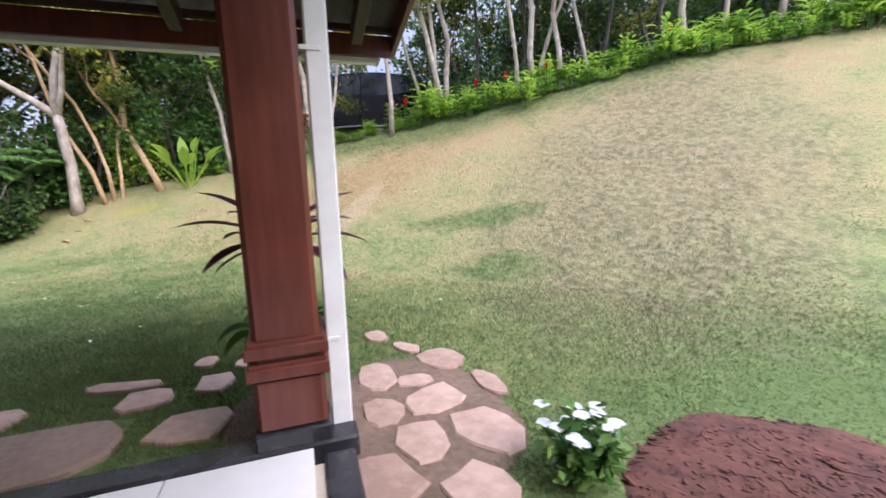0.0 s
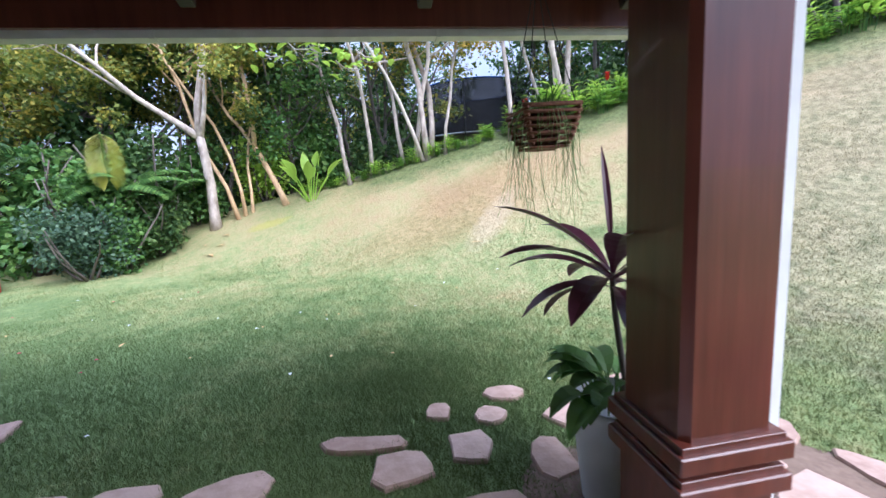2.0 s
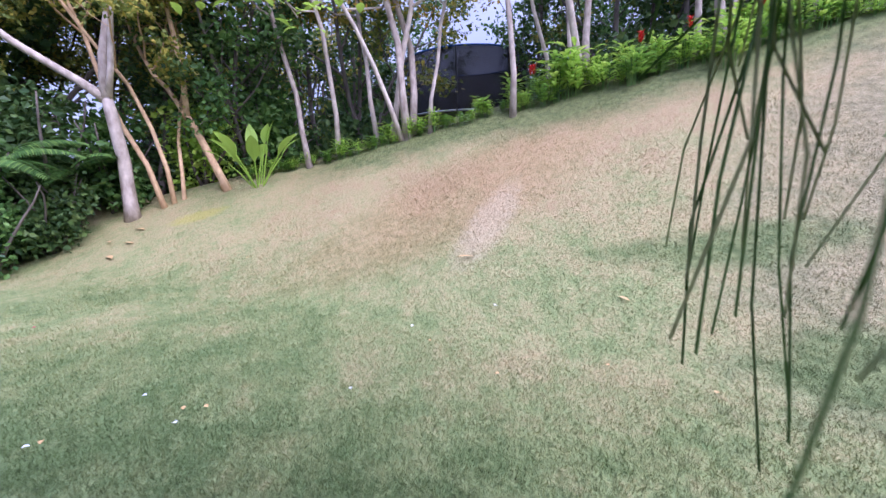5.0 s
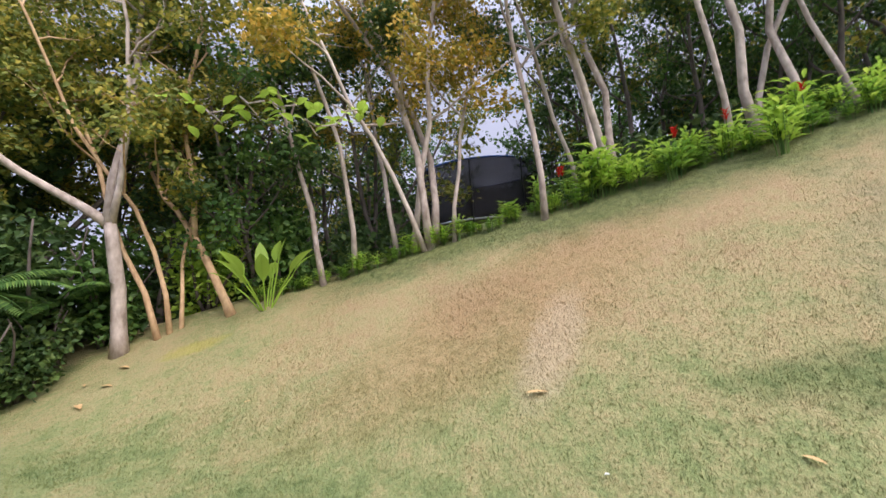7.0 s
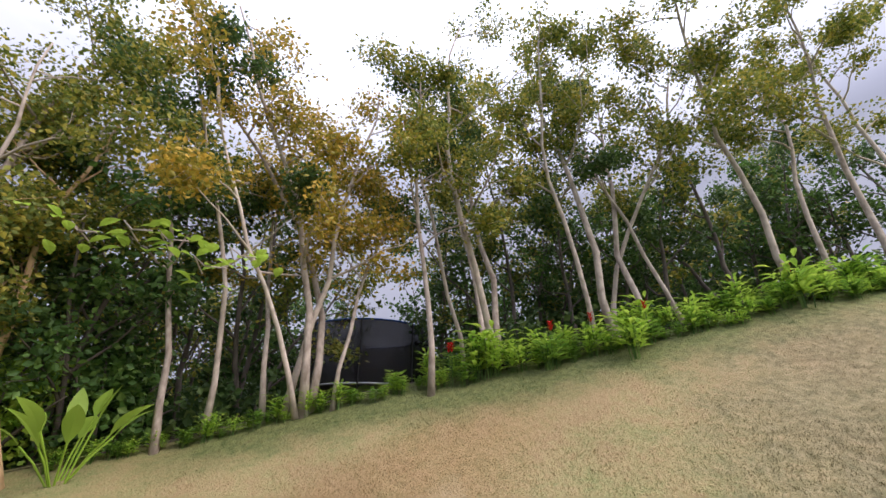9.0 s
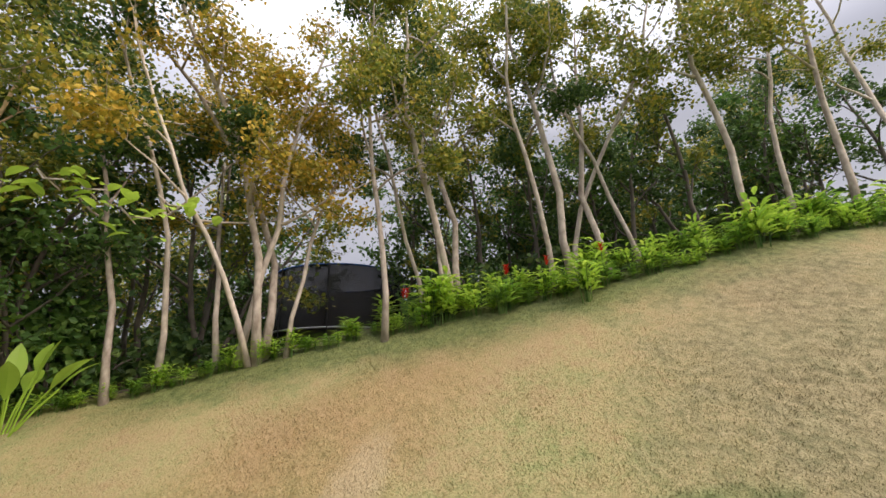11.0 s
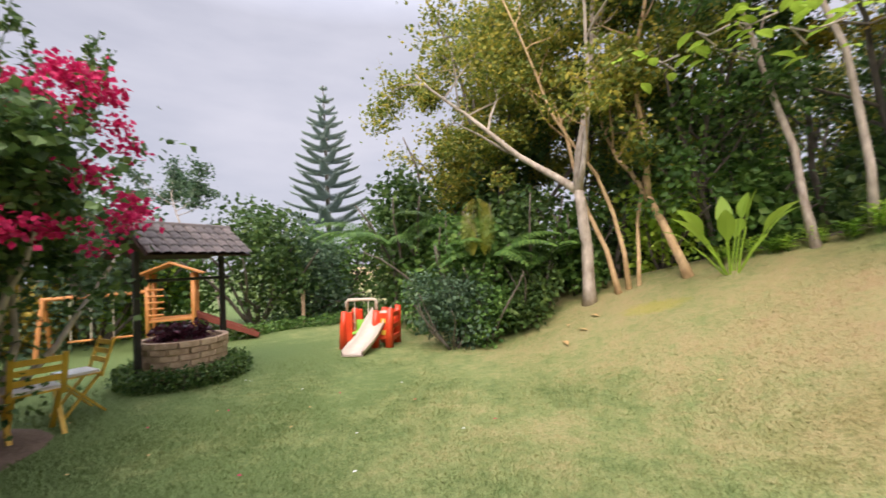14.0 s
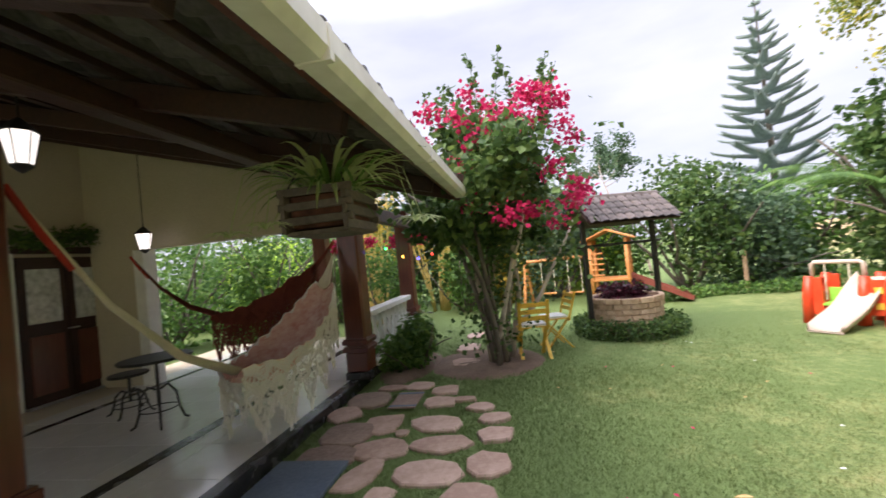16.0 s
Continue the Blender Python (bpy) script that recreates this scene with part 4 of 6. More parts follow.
def make_flower(x, y, label):
    rng = np.random.default_rng(31)
    t = thing("flowering_plant", label, "plant", (x, y, 0.03))
    g = Geo()
    tops = []
    for k in range(24):
        a, q = rng.uniform(0, 6.28), math.sqrt(rng.uniform(0, 1)) * 0.2
        pts, _ = wander((q * 0.2 * math.cos(a), q * 0.2 * math.sin(a), 0), (q * 3 * math.cos(a), q * 3 * math.sin(a), 1.1), rng.uniform(0.16, 0.3), 4, rng, 0.1)
        g.tube(pts, 0.004, 4, False)
        tops.append(pts)
    part("stalk", g, LEAF_MID, t)
    g = Geo()
    pp = [tuple(along(p, rng.uniform(0.2, 1))) for p in tops for _ in range(16)]
    g.leaves(np.array(pp) + rng.normal(size=(len(pp), 3)) * 0.02, 0.065, rng, 0.0, 0.3)
    part("foliage", g, LEAF_MID, t)
    for p in tops[:17]:
        g = Geo()
        c = p[-1] + Vector((0, 0, 0.02))
        for k in range(5):
            a = 2 * math.pi * k / 5 + rng.uniform(0, 0.4)
            g.blade(c, (math.cos(a), math.sin(a), 0.25), 0.034, 0.034, 0.5, 3, 0.08, 0.6)
        part("flower", g, PETAL, t, "white five-petalled flower")
    t.scale = (1.15, 1.15, 1.1)


make_flower(-0.66, -1.05, "low white-flowered bedding plant at the bed's edge")


# ---- pots and hanging plants ----
def lathe(g, prof, n=24):
    v = [(r * math.cos(2 * math.pi * k / n), r * math.sin(2 * math.pi * k / n), z) for r, z in prof for k in range(n)]
    f = [(i * n + k, i * n + (k + 1) % n, (i + 1) * n + (k + 1) % n, (i + 1) * n + k) for i in range(len(prof) - 1) for k in range(n)]
    g.add(v, f)


def make_potted_cordyline(x, y):
    rng = np.random.default_rng(41)
    t = thing("potted_plant", "purple-leaved cordyline in a tall white ceramic pot", "plant", (x, y, 0.0))
    g = Geo()
    lathe(g, [(0.0, 0.0), (0.125, 0.0), (0.135, 0.02), (0.175, 0.44), (0.185, 0.47), (0.17, 0.475), (0.16, 0.43), (0.0, 0.43)])
    part("pot", g, POT, t, "tall tapered white pot", True)
    g = Geo()
    pts = [Vector(q) for q in ((-0.02, -0.02, 0.42), (-0.025, -0.03, 0.56), (-0.01, -0.015, 0.7), (0.0, 0.0, 0.84), (0.01, 0.005, 0.94), (0.0, 0.01, 1.04))]
    g.tube(pts, [0.016, 0.014, 0.013, 0.012, 0.011, 0.011], 7)
    part("stem", g, BARK_DARK, t, smooth=True)
    top = pts[-1]
    for k in range(19):
        a = k * 2.4 + 0.5
        up = 0.0 + 1.3 * (k / 18) + (3.0 if k == 18 else 0)
        g = Geo()
        g.blade(top - Vector((0, 0, 0.1 * (1 - k / 25))), (math.cos(a), math.sin(a), up), rng.uniform(0.42, 0.56) * (0.75 if k < 4 else 1), 0.03 if k == 18 else 0.1, 1.3 - 0.5 * k / 18, 9, 0.14, 0.62)
        part("leaf", g, LEAF_PURPLE, t)
    for k in range(40):
        a = k * 2.4 + rng.uniform(-0.3, 0.3)
        g = Geo()
        q = rng.uniform(0.03, 0.14)
        g.tube([(q * math.cos(a), q * math.sin(a), 0.43), (1.3 * q * math.cos(a), 1.3 * q * math.sin(a), 0.43 + 0.14 * (1 - 3 * q))], 0.004, 4)
        g.blade((1.3 * q * math.cos(a), 1.3 * q * math.sin(a), 0.42 + 0.14 * (1 - 3 * q)), (math.cos(a), math.sin(a), rng.uniform(0.1, 1.8)), rng.uniform(0.16, 0.27), 0.095, 1.9, 6, 0.22, 0.4)
        part("leaf", g, LEAF_MID if k % 3 else LEAF_DARK, t, "broad glossy green leaf")


make_potted_cordyline(0.46, 0.14)


def make_basket(x, y, z):
    rng = np.random.default_rng(43)
    t = thing("hanging_basket", "square woven twig basket with trailing grassy plant hanging from the eave", "basket", (x, y, z))
    for i in range(13):
        q = 0.155 + 0.085 * math.sin(1.4 * i / 12)
        zz = i * 0.029
        for s in (-1, 1):
            for ax in (0, 1):
                if (i + ax) % 2:
                    continue
                g = Geo()
                a = Vector((s * q, -q - 0.03, zz)) if ax == 0 else Vector((-q - 0.03, s * q, zz))
                b = Vector((s * q, q + 0.03, zz)) if ax == 0 else Vector((q + 0.03, s * q, zz))
                pts = [a.lerp(b, k / 4) + Vector(rng.normal(size=3)) * 0.003 for k in range(5)]
                g.tube(pts, 0.016 + 0.004 * rng.uniform(-1, 1), 6)
                part("twig", g, TWIG, t, smooth=True)
    part("bottom", boxed(((0, 0, 0.0), (0.3, 0.3, 0.02))), TWIG, t)
    g = Geo()
    lathe(g, [(0.0, 0.02), (0.12, 0.02), (0.2, 0.3), (0.0, 0.33)], 10)
    part("soil", g, MULCH, t)
    for sx in (-1, 1):
        for sy in (-1, 1):
            g = Geo()
            g.tube([(sx * 0.22, sy * 0.22, 0.34), (0.05, 0, (roof_z(x + 0.05) - z) / 0.61)], 0.005, 5)
            part("wire", g, BLACK, t)
    for k in range(110):
        g = Geo()
        a = rng.uniform(0, 6.28)
        r = rng.uniform(0.16, 0.22)
        pts = [Vector((0.15 * math.cos(a), 0.15 * math.sin(a), 0.33)), Vector((r * math.cos(a), r * math.sin(a), 0.40)), Vector(((r + 0.09) * math.cos(a), (r + 0.09) * math.sin(a), 0.2))]
        ln = rng.uniform(0.1, 1.0) ** 1.6
        drift = Vector((rng.normal() * 0.09, rng.normal() * 0.09, 0))
        pts += [pts[-1] + drift * f * f + Vector((rng.normal() * 0.012, rng.normal() * 0.012, -ln * f)) for f in (0.35, 0.7, 1)]
        g.tube(pts, 0.0024, 3, False)
        part("trailing_stem", g, LEAF_STRIPE if k % 2 else LEAF_MID, t)
    for k in range(40):
        g = Geo()
        a = rng.uniform(0, 6.28)
        g.blade((0.1 * math.cos(a), 0.1 * math.sin(a), 0.33), (math.cos(a) * 0.6, math.sin(a) * 0.6, 1.2), rng.uniform(0.15, 0.34), 0.012, 0.8, 4)
        part("blade", g, LEAF_MID, t)
    t.scale = (0.61, 0.61, 0.61)


make_basket(1.24, 0.1, 1.555)


def make_planter(x, y, z):
    rng = np.random.default_rng(47)
    t = thing("hanging_planter", "dark slatted wooden box with striped spider plant, hung on chains", "planter", (x, y, z))
    for i in range(3):
        zz = 0.03 + i * 0.085
        for s in (-1, 1):
            part("slat", boxed(((s * 0.19, 0, zz), (0.028, 0.5, 0.055))), PLANTER, t)
            part("slat", boxed(((0, s * 0.215, zz + 0.042), (0.46, 0.028, 0.045))), PLANTER, t)
    part("bottom", boxed(((0, 0, 0.0), (0.38, 0.44, 0.025))), PLANTER, t)
    part("soil", boxed(((0, 0, 0.13), (0.345, 0.39, 0.2))), MULCH, t)
    for sx in (-1, 1):
        for sy in (-1, 1):
            g = Geo()
            n = 18
            a, b = Vector((sx * 0.19, sy * 0.2, 0.24)), Vector((0, 0, roof_z(x) - z - 0.02))
            for k in range(n):
                p, q = a.lerp(b, k / n), a.lerp(b, (k + 1.15) / n)
                g.tube([p, q], 0.006 if k % 2 else 0.004, 5)
            part("chain", g, BLACK, t)
    for k in range(95):
        a = rng.uniform(0, 6.28)
        r = rng.uniform(0, 0.15)
        g = Geo()
        g.blade((r * math.cos(a), r * math.sin(a), 0.22), (math.cos(a), math.sin(a), rng.uniform(0.3, 2.2)), rng.uniform(0.32, 0.62), rng.uniform(0.024, 0.04), rng.uniform(1.2, 2.4), 7, 0.25, 0.3)
        part("leaf", g, LEAF_STRIPE if k % 3 else LEAF_MID, t)
    for k in range(6):
        a = rng.uniform(0, 6.28)
        g = Geo()
        p0 = Vector((0.18 * math.cos(a), 0.2 * math.sin(a), 0.3))
        p1 = p0 + Vector((0.3 * math.cos(a), 0.3 * math.sin(a), 0.05))
        p2 = p1 + Vector((0.1 * math.cos(a), 0.1 * math.sin(a), -0.35))
        g.tube([p0, p0.lerp(p1, 0.5) + Vector((0, 0, 0.1)), p1, p2], 0.003, 4)
        for j in range(12):
            b = j * 2.4
            g.blade(p2, (math.cos(b), math.sin(b), 0.7), 0.16, 0.014, 1.6, 4)
        part("runner", g, LEAF_STRIPE, t, "trailing runner with a plantlet")


make_planter(1.06, 3.35, 1.81)


# ---- veranda things ----
def make_hammock(a, b, sag, width, cloth, fringe, name_label, seed):
    """Slung between a and b: cords at both ends, a deep cloth belly, a lace valance on both sides."""
    rng = np.random.default_rng(seed)
    a, b = Vector(a), Vector(b)
    t = thing("hammock", name_label, "hammock", tuple(a))
    d = b - a
    side = Vector((-d.y, d.x, 0)).normalized()
    g = Geo()
    n, m = 34, 14
    s0, s1 = 0.42, 0.9

    def spine(u):
        return d * u + Vector((0, 0, -sag * (4 * u * (1 - u)) ** 0.95))

    edge = {-1: [], 1: []}
    v, f = [], []
    for i in range(n + 1):
        u = s0 + (s1 - s0) * i / n
        w = width * (0.12 + 0.88 * math.sin(math.pi * (0.06 + 0.88 * i / n)) ** 0.7)
        for j in range(m + 1):
            q = 2 * j / m - 1
            p = spine(u) + side * (q * w / 2) + Vector((0, 0, 0.42 * w * (q * q) - 0.2 * w)) + Vector((0, 0, 0.012 * math.sin(9 * u * 6 + 5 * q) + 0.01 * rng.normal()))
            v.append(tuple(p))
            if j in (0, m):
                edge[-1 if j == 0 else 1].append(p)
    for i in range(n):
        for j in range(m):
            k = i * (m + 1) + j
            f.append((k, k + 1, k + m + 2, k + m + 1))
    g.add(v, f)
    part("cloth", g, cloth, t, "", True)
    for u0, u1 in ((0.0, s0 + 0.01), (1.0, s1 - 0.01)):
        w = width * 0.25
        for k in range(15):
            q = 2 * k / 14 - 1
            g = Geo()
            pts = [spine(u0 + (u1 - u0) * s) + side * (q * w / 2 * s ** 1.5) + Vector((0, 0, 0.3 * w * q * q * s)) for s in (0, 0.33, 0.66, 1)]
            g.tube(pts, 0.012, 5)
            part("cord", g, fringe, t, smooth=True)
        g = Geo()
        g.tube([spine(u0 + (u1 - u0) * f) for f in (0.0, 0.1, 0.2)], [0.02, 0.022, 0.018], 7)
        part("sling_rope", g, RED_ROPE, t, "red sling rope", True)
    for s in (-1, 1):
        g = Geo()
        pts = edge[s]
        cols, rows = (len(pts) - 1) * 4, 12
        for i in range(cols + 1):
            p = along(pts, i / cols)
            q = along(pts, min(1, (i + 1) / cols))
            drop = 0.22 + 0.34 * (1 - abs(2 * ((i / cols * 6) % 1) - 1))
            for r in range(rows):
                z0, z1 = -drop * r / rows, -drop * (r + 1) / rows
                sh = Vector((0, 0, 0.0)) + side * s * 0.015 * math.sin(r + i * 0.4)
                if i < cols and (r < 3 or (i + r) % 2 == 0 or r in (5, 6)):
                    g.tube([p + sh + Vector((0, 0, z0)), q + sh + Vector((0, 0, z1))], 0.0058, 3, False)
                    g.tube([q + sh + Vector((0, 0, z0)), p + sh + Vector((0, 0, z1))], 0.0058, 3, False)
            g.tube([p + Vector((0, 0, -drop)), p + Vector((rng.normal() * 0.01, rng.normal() * 0.01, -drop - rng.uniform(0.08, 0.15)))], 0.006, 4, False)
        part("lace_valance", g, LACE if fringe is ROPE else fringe, t, "knotted lace valance with tassels")


make_hammock((-0.42, 2.64, 2.2), (-0.16, 6.0, 1.86), 1.30, 0.62, CLOTH, ROPE, "coral checked cotton hammock with white lace valance slung across the veranda", 61)
make_hammock((-3.3, 6.0, 2.05), (-0.2, 6.05, 1.95), 0.95, 0.6, CLOTH_DARK, CLOTH_DARK, "maroon cotton hammock slung across the far veranda end", 62)


def make_lantern(x, y, z):
    t = thing("lantern", "black framed glass lantern, lit, hanging over the veranda", "lamp", (x, y, z), group="veranda lanterns")
    g = Geo()
    lathe(g, [(0.0, -0.12), (0.06, -0.12), (0.10, 0.1), (0.0, 0.1)], 6)
    part("glass", g, LAMP, t, "glowing white glass")
    g = Geo()
    lathe(g, [(0.115, 0.1), (0.06, 0.16), (0.02, 0.2), (0.0, 0.21)], 6)
    part("cap", g, BLACK, t)
    g = Geo()
    lathe(g, [(0.0, -0.18), (0.02, -0.17), (0.065, -0.13), (0.065, -0.118)], 6)
    part("finial", g, BLACK, t)
    for k in range(6):
        a = 2 * math.pi * k / 6
        g = Geo()
        g.tube([(0.062 * math.cos(a), 0.062 * math.sin(a), -0.12), (0.102 * math.cos(a), 0.102 * math.sin(a), 0.1)], 0.005, 4)
        part("rib", g, BLACK, t)
    g = Geo()
    g.tube([(0, 0, 0.2), (0, 0, roof_z(x) - z - 0.1)], 0.006, 6)
    part("chain", g, BLACK, t)


make_lantern(-1.05, 3.17, 2.62)
make_lantern(-3.0, 5.95, 2.25)


def make_door():
    t = thing("door_1", "dark red panelled double door with leaded glass lights", "door", (-4.43, 5.85, 0.12))
    t["kind"] = "structure"
    for y0 in (-0.52, 0.1):
        part("leaf", boxed(((0.03, y0 + 0.3, 1.02), (0.05, 0.6, 2.04))), WOOD_DARK, t)
        part("pane", boxed(((0.06, y0 + 0.3, 1.5), (0.02, 0.42, 0.75))), GLASS, t, "patterned leaded glass")
        part("panel", boxed(((0.06, y0 + 0.3, 0.55), (0.03, 0.42, 0.8))), WOOD_RED, t)
    for y in (-0.6, 0.74):
        part("jamb", boxed(((0.02, y, 1.05), (0.1, 0.1, 2.1))), WHITE, t)
    part("head", boxed(((0.02, 0.07, 2.14), (0.1, 1.44, 0.1))), WOOD_DARK, t)
    part("threshold", boxed(((0.06, 0.07, 0.012), (0.12, 1.2, 0.03))), STEEL, t)
    g = Geo()
    g.tube([(0.07, 0.06, 1.0), (0.11, 0.06, 1.0), (0.11, 0.18, 1.0)], 0.011, 6)
    part("door_handle", g, STEEL, t)


make_door()
rg = np.random.default_rng(66)
t = thing("garland", "dark evergreen garland fixed over the entrance door", "garland", (-4.3, 5.9, 2.42))
g = Geo()
pp = np.array([(0.02 + rg.normal() * 0.05, u, 0.05 * math.sin(u * 5) + rg.normal() * 0.06) for u in rg.uniform(-0.9, 0.6, 1100)])
g.leaves(pp, 0.09, rg, 0.1, 0.2)
part("foliage", g, LEAF_DARK, t)
g = Geo()
g.tube([(0, -0.9, 0), (0, -0.15, 0.03), (0, 0.6, 0)], 0.03, 6)
part("core", g, BARK_DARK, t)


def make_iron_stool(x, y, h, r, name, label, turn):
    t = thing(name, label, "table" if name == "bistro_table" else "stool", (x, y, 0.123), turn)
    g = Geo()
    lathe(g, [(0.0, h - 0.03), (r, h - 0.03), (r + 0.008, h - 0.015), (r, h), (0.0, h)], 22)
    part("top", g, BLACK, t)
    g = Geo()
    g.tube([(0, 0, 0.3 * h), (0, 0, h - 0.03)], 0.018, 8)
    part("post", g, BLACK, t)
    for k in range(4):
        a = math.pi / 2 * k
        g = Geo()
        pts = [(rr * math.cos(a), rr * math.sin(a), zz * h) for rr, zz in ((0.02, 0.5), (0.09, 0.56), (0.16, 0.42), (0.18, 0.2), (0.22, 0.03), (0.26, 0.0))]
        g.tube([(p[0], p[1], p[2] + 0.012) for p in pts], 0.012, 6)
        part("leg", g, BLACK, t, smooth=True)
    g = Geo()
    n = 20
    g.tube([(0.175 * math.cos(2 * math.pi * k / n), 0.175 * math.sin(2 * math.pi * k / n), 0.24 * h) for k in range(n + 1)], 0.007, 5, False)
    part("ring", g, BLACK, t)


make_iron_stool(-2.5, 5.1, 0.48, 0.2, "stool", "black wrought-iron stool with curled legs on the veranda", 20)
make_iron_stool(-1.75, 4.75, 0.72, 0.34, "bistro_table", "black wrought-iron bistro table with scrolled legs", 45)


def make_balustrade():
    t = thing("balustrade", "white turned balustrade at the far veranda edge", "railing", (-0.05, 7.6, 0.12))
    part("rail", boxed(((0, 0, 0.78), (0.2, 2.2, 0.08))), WHITE, t)
    part("foot_rail", boxed(((0, 0, 0.05), (0.18, 2.2, 0.08))), WHITE, t)
    for k in range(9):
        g = Geo()
        lathe(g, [(0.045, 0.09), (0.045, 0.14), (0.025, 0.18), (0.055, 0.34), (0.03, 0.56), (0.045, 0.64), (0.045, 0.74)], 10)
        b = part("baluster", g, WHITE, t, smooth=True)
        b.location = (0, -0.96 + 0.24 * k, 0)


make_balustrade()


# ---- planting by the house ----
def make_bougainvillea(x, y):
    rng = np.random.default_rng(81)
    t = thing("bougainvillea", "tall magenta-flowered bougainvillea climbing beside the house corner", "shrub", (x, y, 0))
    ends = []
    for k in range(11):
        a = rng.uniform(0, 6.28)
        q = rng.uniform(0.05, 0.28)
        g = Geo()
        pts, d = wander((q * math.cos(a), q * math.sin(a), 0), (0.18 * math.cos(a) + 0.02, 0.18 * math.sin(a), 1), rng.uniform(2.3, 3.0), 9, rng, 0.12, 0.03)
        g.tube(pts, [0.045 * (1 - 0.07 * i) for i in range(10)], 7)
        part("stem", g, BARK_DARK if k % 2 else BARK, t, smooth=True)
        for b in range(5):
            p = along(pts, rng.uniform(0.5, 1))
            c = rng.uniform(0, 6.28)
            bp, _ = wander(p, (math.cos(c), math.sin(c), 0.8), rng.uniform(0.7, 1.5), 4, rng, 0.2, 0.02)
            ends += bp[1:]
    g = Geo()
    lobes = [(0.2 + rng.normal() * 0.5, rng.normal() * 0.5, rng.uniform(1.9, 3.2), rng.uniform(0.26, 0.46), 0.9) for _ in range(20)]
    leaf_cloud(g, lobes, 8000, 0.11, rng, 0.35, width=0.48)
    e = np.array([tuple(p) for p in ends])
    g.leaves(e[rng.integers(0, len(e), 3600)] + rng.normal(size=(3600, 3)) * 0.13, 0.1, rng, width=0.45)
    g.leaves(np.stack([rng.normal(size=900) * 0.3, rng.normal(size=900) * 0.3, rng.uniform(0.2, 2.0, 900)], 1), 0.075, rng, width=0.45)
    part("foliage", g, LEAF_DARK, t)
    for k in range(60):
        g = Geo()
        a = k * 2.4
        q = rng.uniform(0.3, 1.25)
        c = np.array([0.25 + q * math.cos(a), q * math.sin(a), rng.uniform(2.3, 3.95) - 0.6 * max(0, q - 0.5)])
        g.leaves(c + rng.normal(size=(80, 3)) * np.array([0.1, 0.1, 0.07]), 0.065, rng, 0.0, 0.5)
        tagged(part("flower_cluster", g, BRACT, t, "magenta papery bracts"), kind="stuff")
    for k in range(16):
        a = k * 2.4
        g = Geo()
        p0 = (0.2 + 0.75 * math.cos(a), 0.75 * math.sin(a), 3.05)
        pts, _ = wander(p0, (0.15 * math.cos(a), 0.15 * math.sin(a), 1), rng.uniform(0.7, 1.25), 6, rng, 0.07)
        g.tube(pts, 0.006, 4, False)
        pp = [tuple(along(pts, u)) for u in rng.uniform(0.1, 1, 60)]
        g.leaves(np.array(pp) + rng.normal(size=(60, 3)) * 0.02, 0.075, rng, 0.0, 0.45)
        part("shoot", g, LEAF_DARK, t, "upright leafy shoot")


make_bougainvillea(1.75, 6.95)
make_shrub("shrub", "white-flowered leafy bush beside the veranda column", 0.5, 6.85, 0.95, 0.85, LEAF_MID, 83, 1500, 0.13, 8, width=0.22)
rf = np.random.default_rng(84)
t = thing("white_blossoms", "small white blossoms among the bush leaves", "flower", (0.5, 6.85, 0.0))
for k in range(26):
    g = Geo()
    a, q = rf.uniform(0, 6.28), rf.uniform(0.1, 0.45)
    c = Vector((q * math.cos(a), q * math.sin(a), 0.86 - 0.7 * q * q + rf.uniform(-0.1, 0.03)))
    for j in range(5):
        b = j * 1.257
        g.blade(c, (math.cos(b), math.sin(b), 0.4), 0.035, 0.03, 0.4, 2)
    part("flower", g, PETAL, t)
make_shrub("shrub", "magenta-flowered shrub beyond the veranda end", -0.9, 10.6, 1.8, 2.2, LEAF_MID, 85, 1300, 0.1)
for k in range(9):
    g = Geo()
    leaf_cloud(g, [(rf.uniform(-1.3, 1.3), rf.uniform(-0.3, 0.3), rf.uniform(-0.25, 0.25), 0.2, 0.7)], 110, 0.07, rf, 0.2, width=0.5)
    t = thing("flower_spray", "magenta bougainvillea spray hanging beyond the veranda", "flower", (-0.6, 9.9, 1.95), group="magenta sprays")
    part("bract_spray", g, BRACT, t)


def make_bamboo(x, y, n, h, seed):
    rng = np.random.default_rng(seed)
    t = thing("bamboo_clump", "clump of yellow bamboo canes behind the veranda", "bamboo", (x, y, 0))
    tips = []
    for k in range(n):
        a, q = rng.uniform(0, 6.28), rng.uniform(0, 0.35)
        pts, _ = wander((q * math.cos(a), q * math.sin(a), 0), (q * 0.7 * math.cos(a), q * 0.7 * math.sin(a), 1), h * rng.uniform(0.8, 1.1), 8, rng, 0.03)
        g = Geo()
        g.tube(pts, [0.04 * (1 - 0.08 * i) for i in range(9)], 7)
        part("cane", g, YELLOW_CANE, t, smooth=True)
        tips += [tuple(along(pts, u)) for u in rng.uniform(0.45, 1, 90)]
    g = Geo()
    g.leaves(np.array(tips) + rng.normal(size=(len(tips), 3)) * 0.28, 0.16, rng, 0.5, 0.14)
    part("foliage", g, LEAF_GOLD_LIT, t)


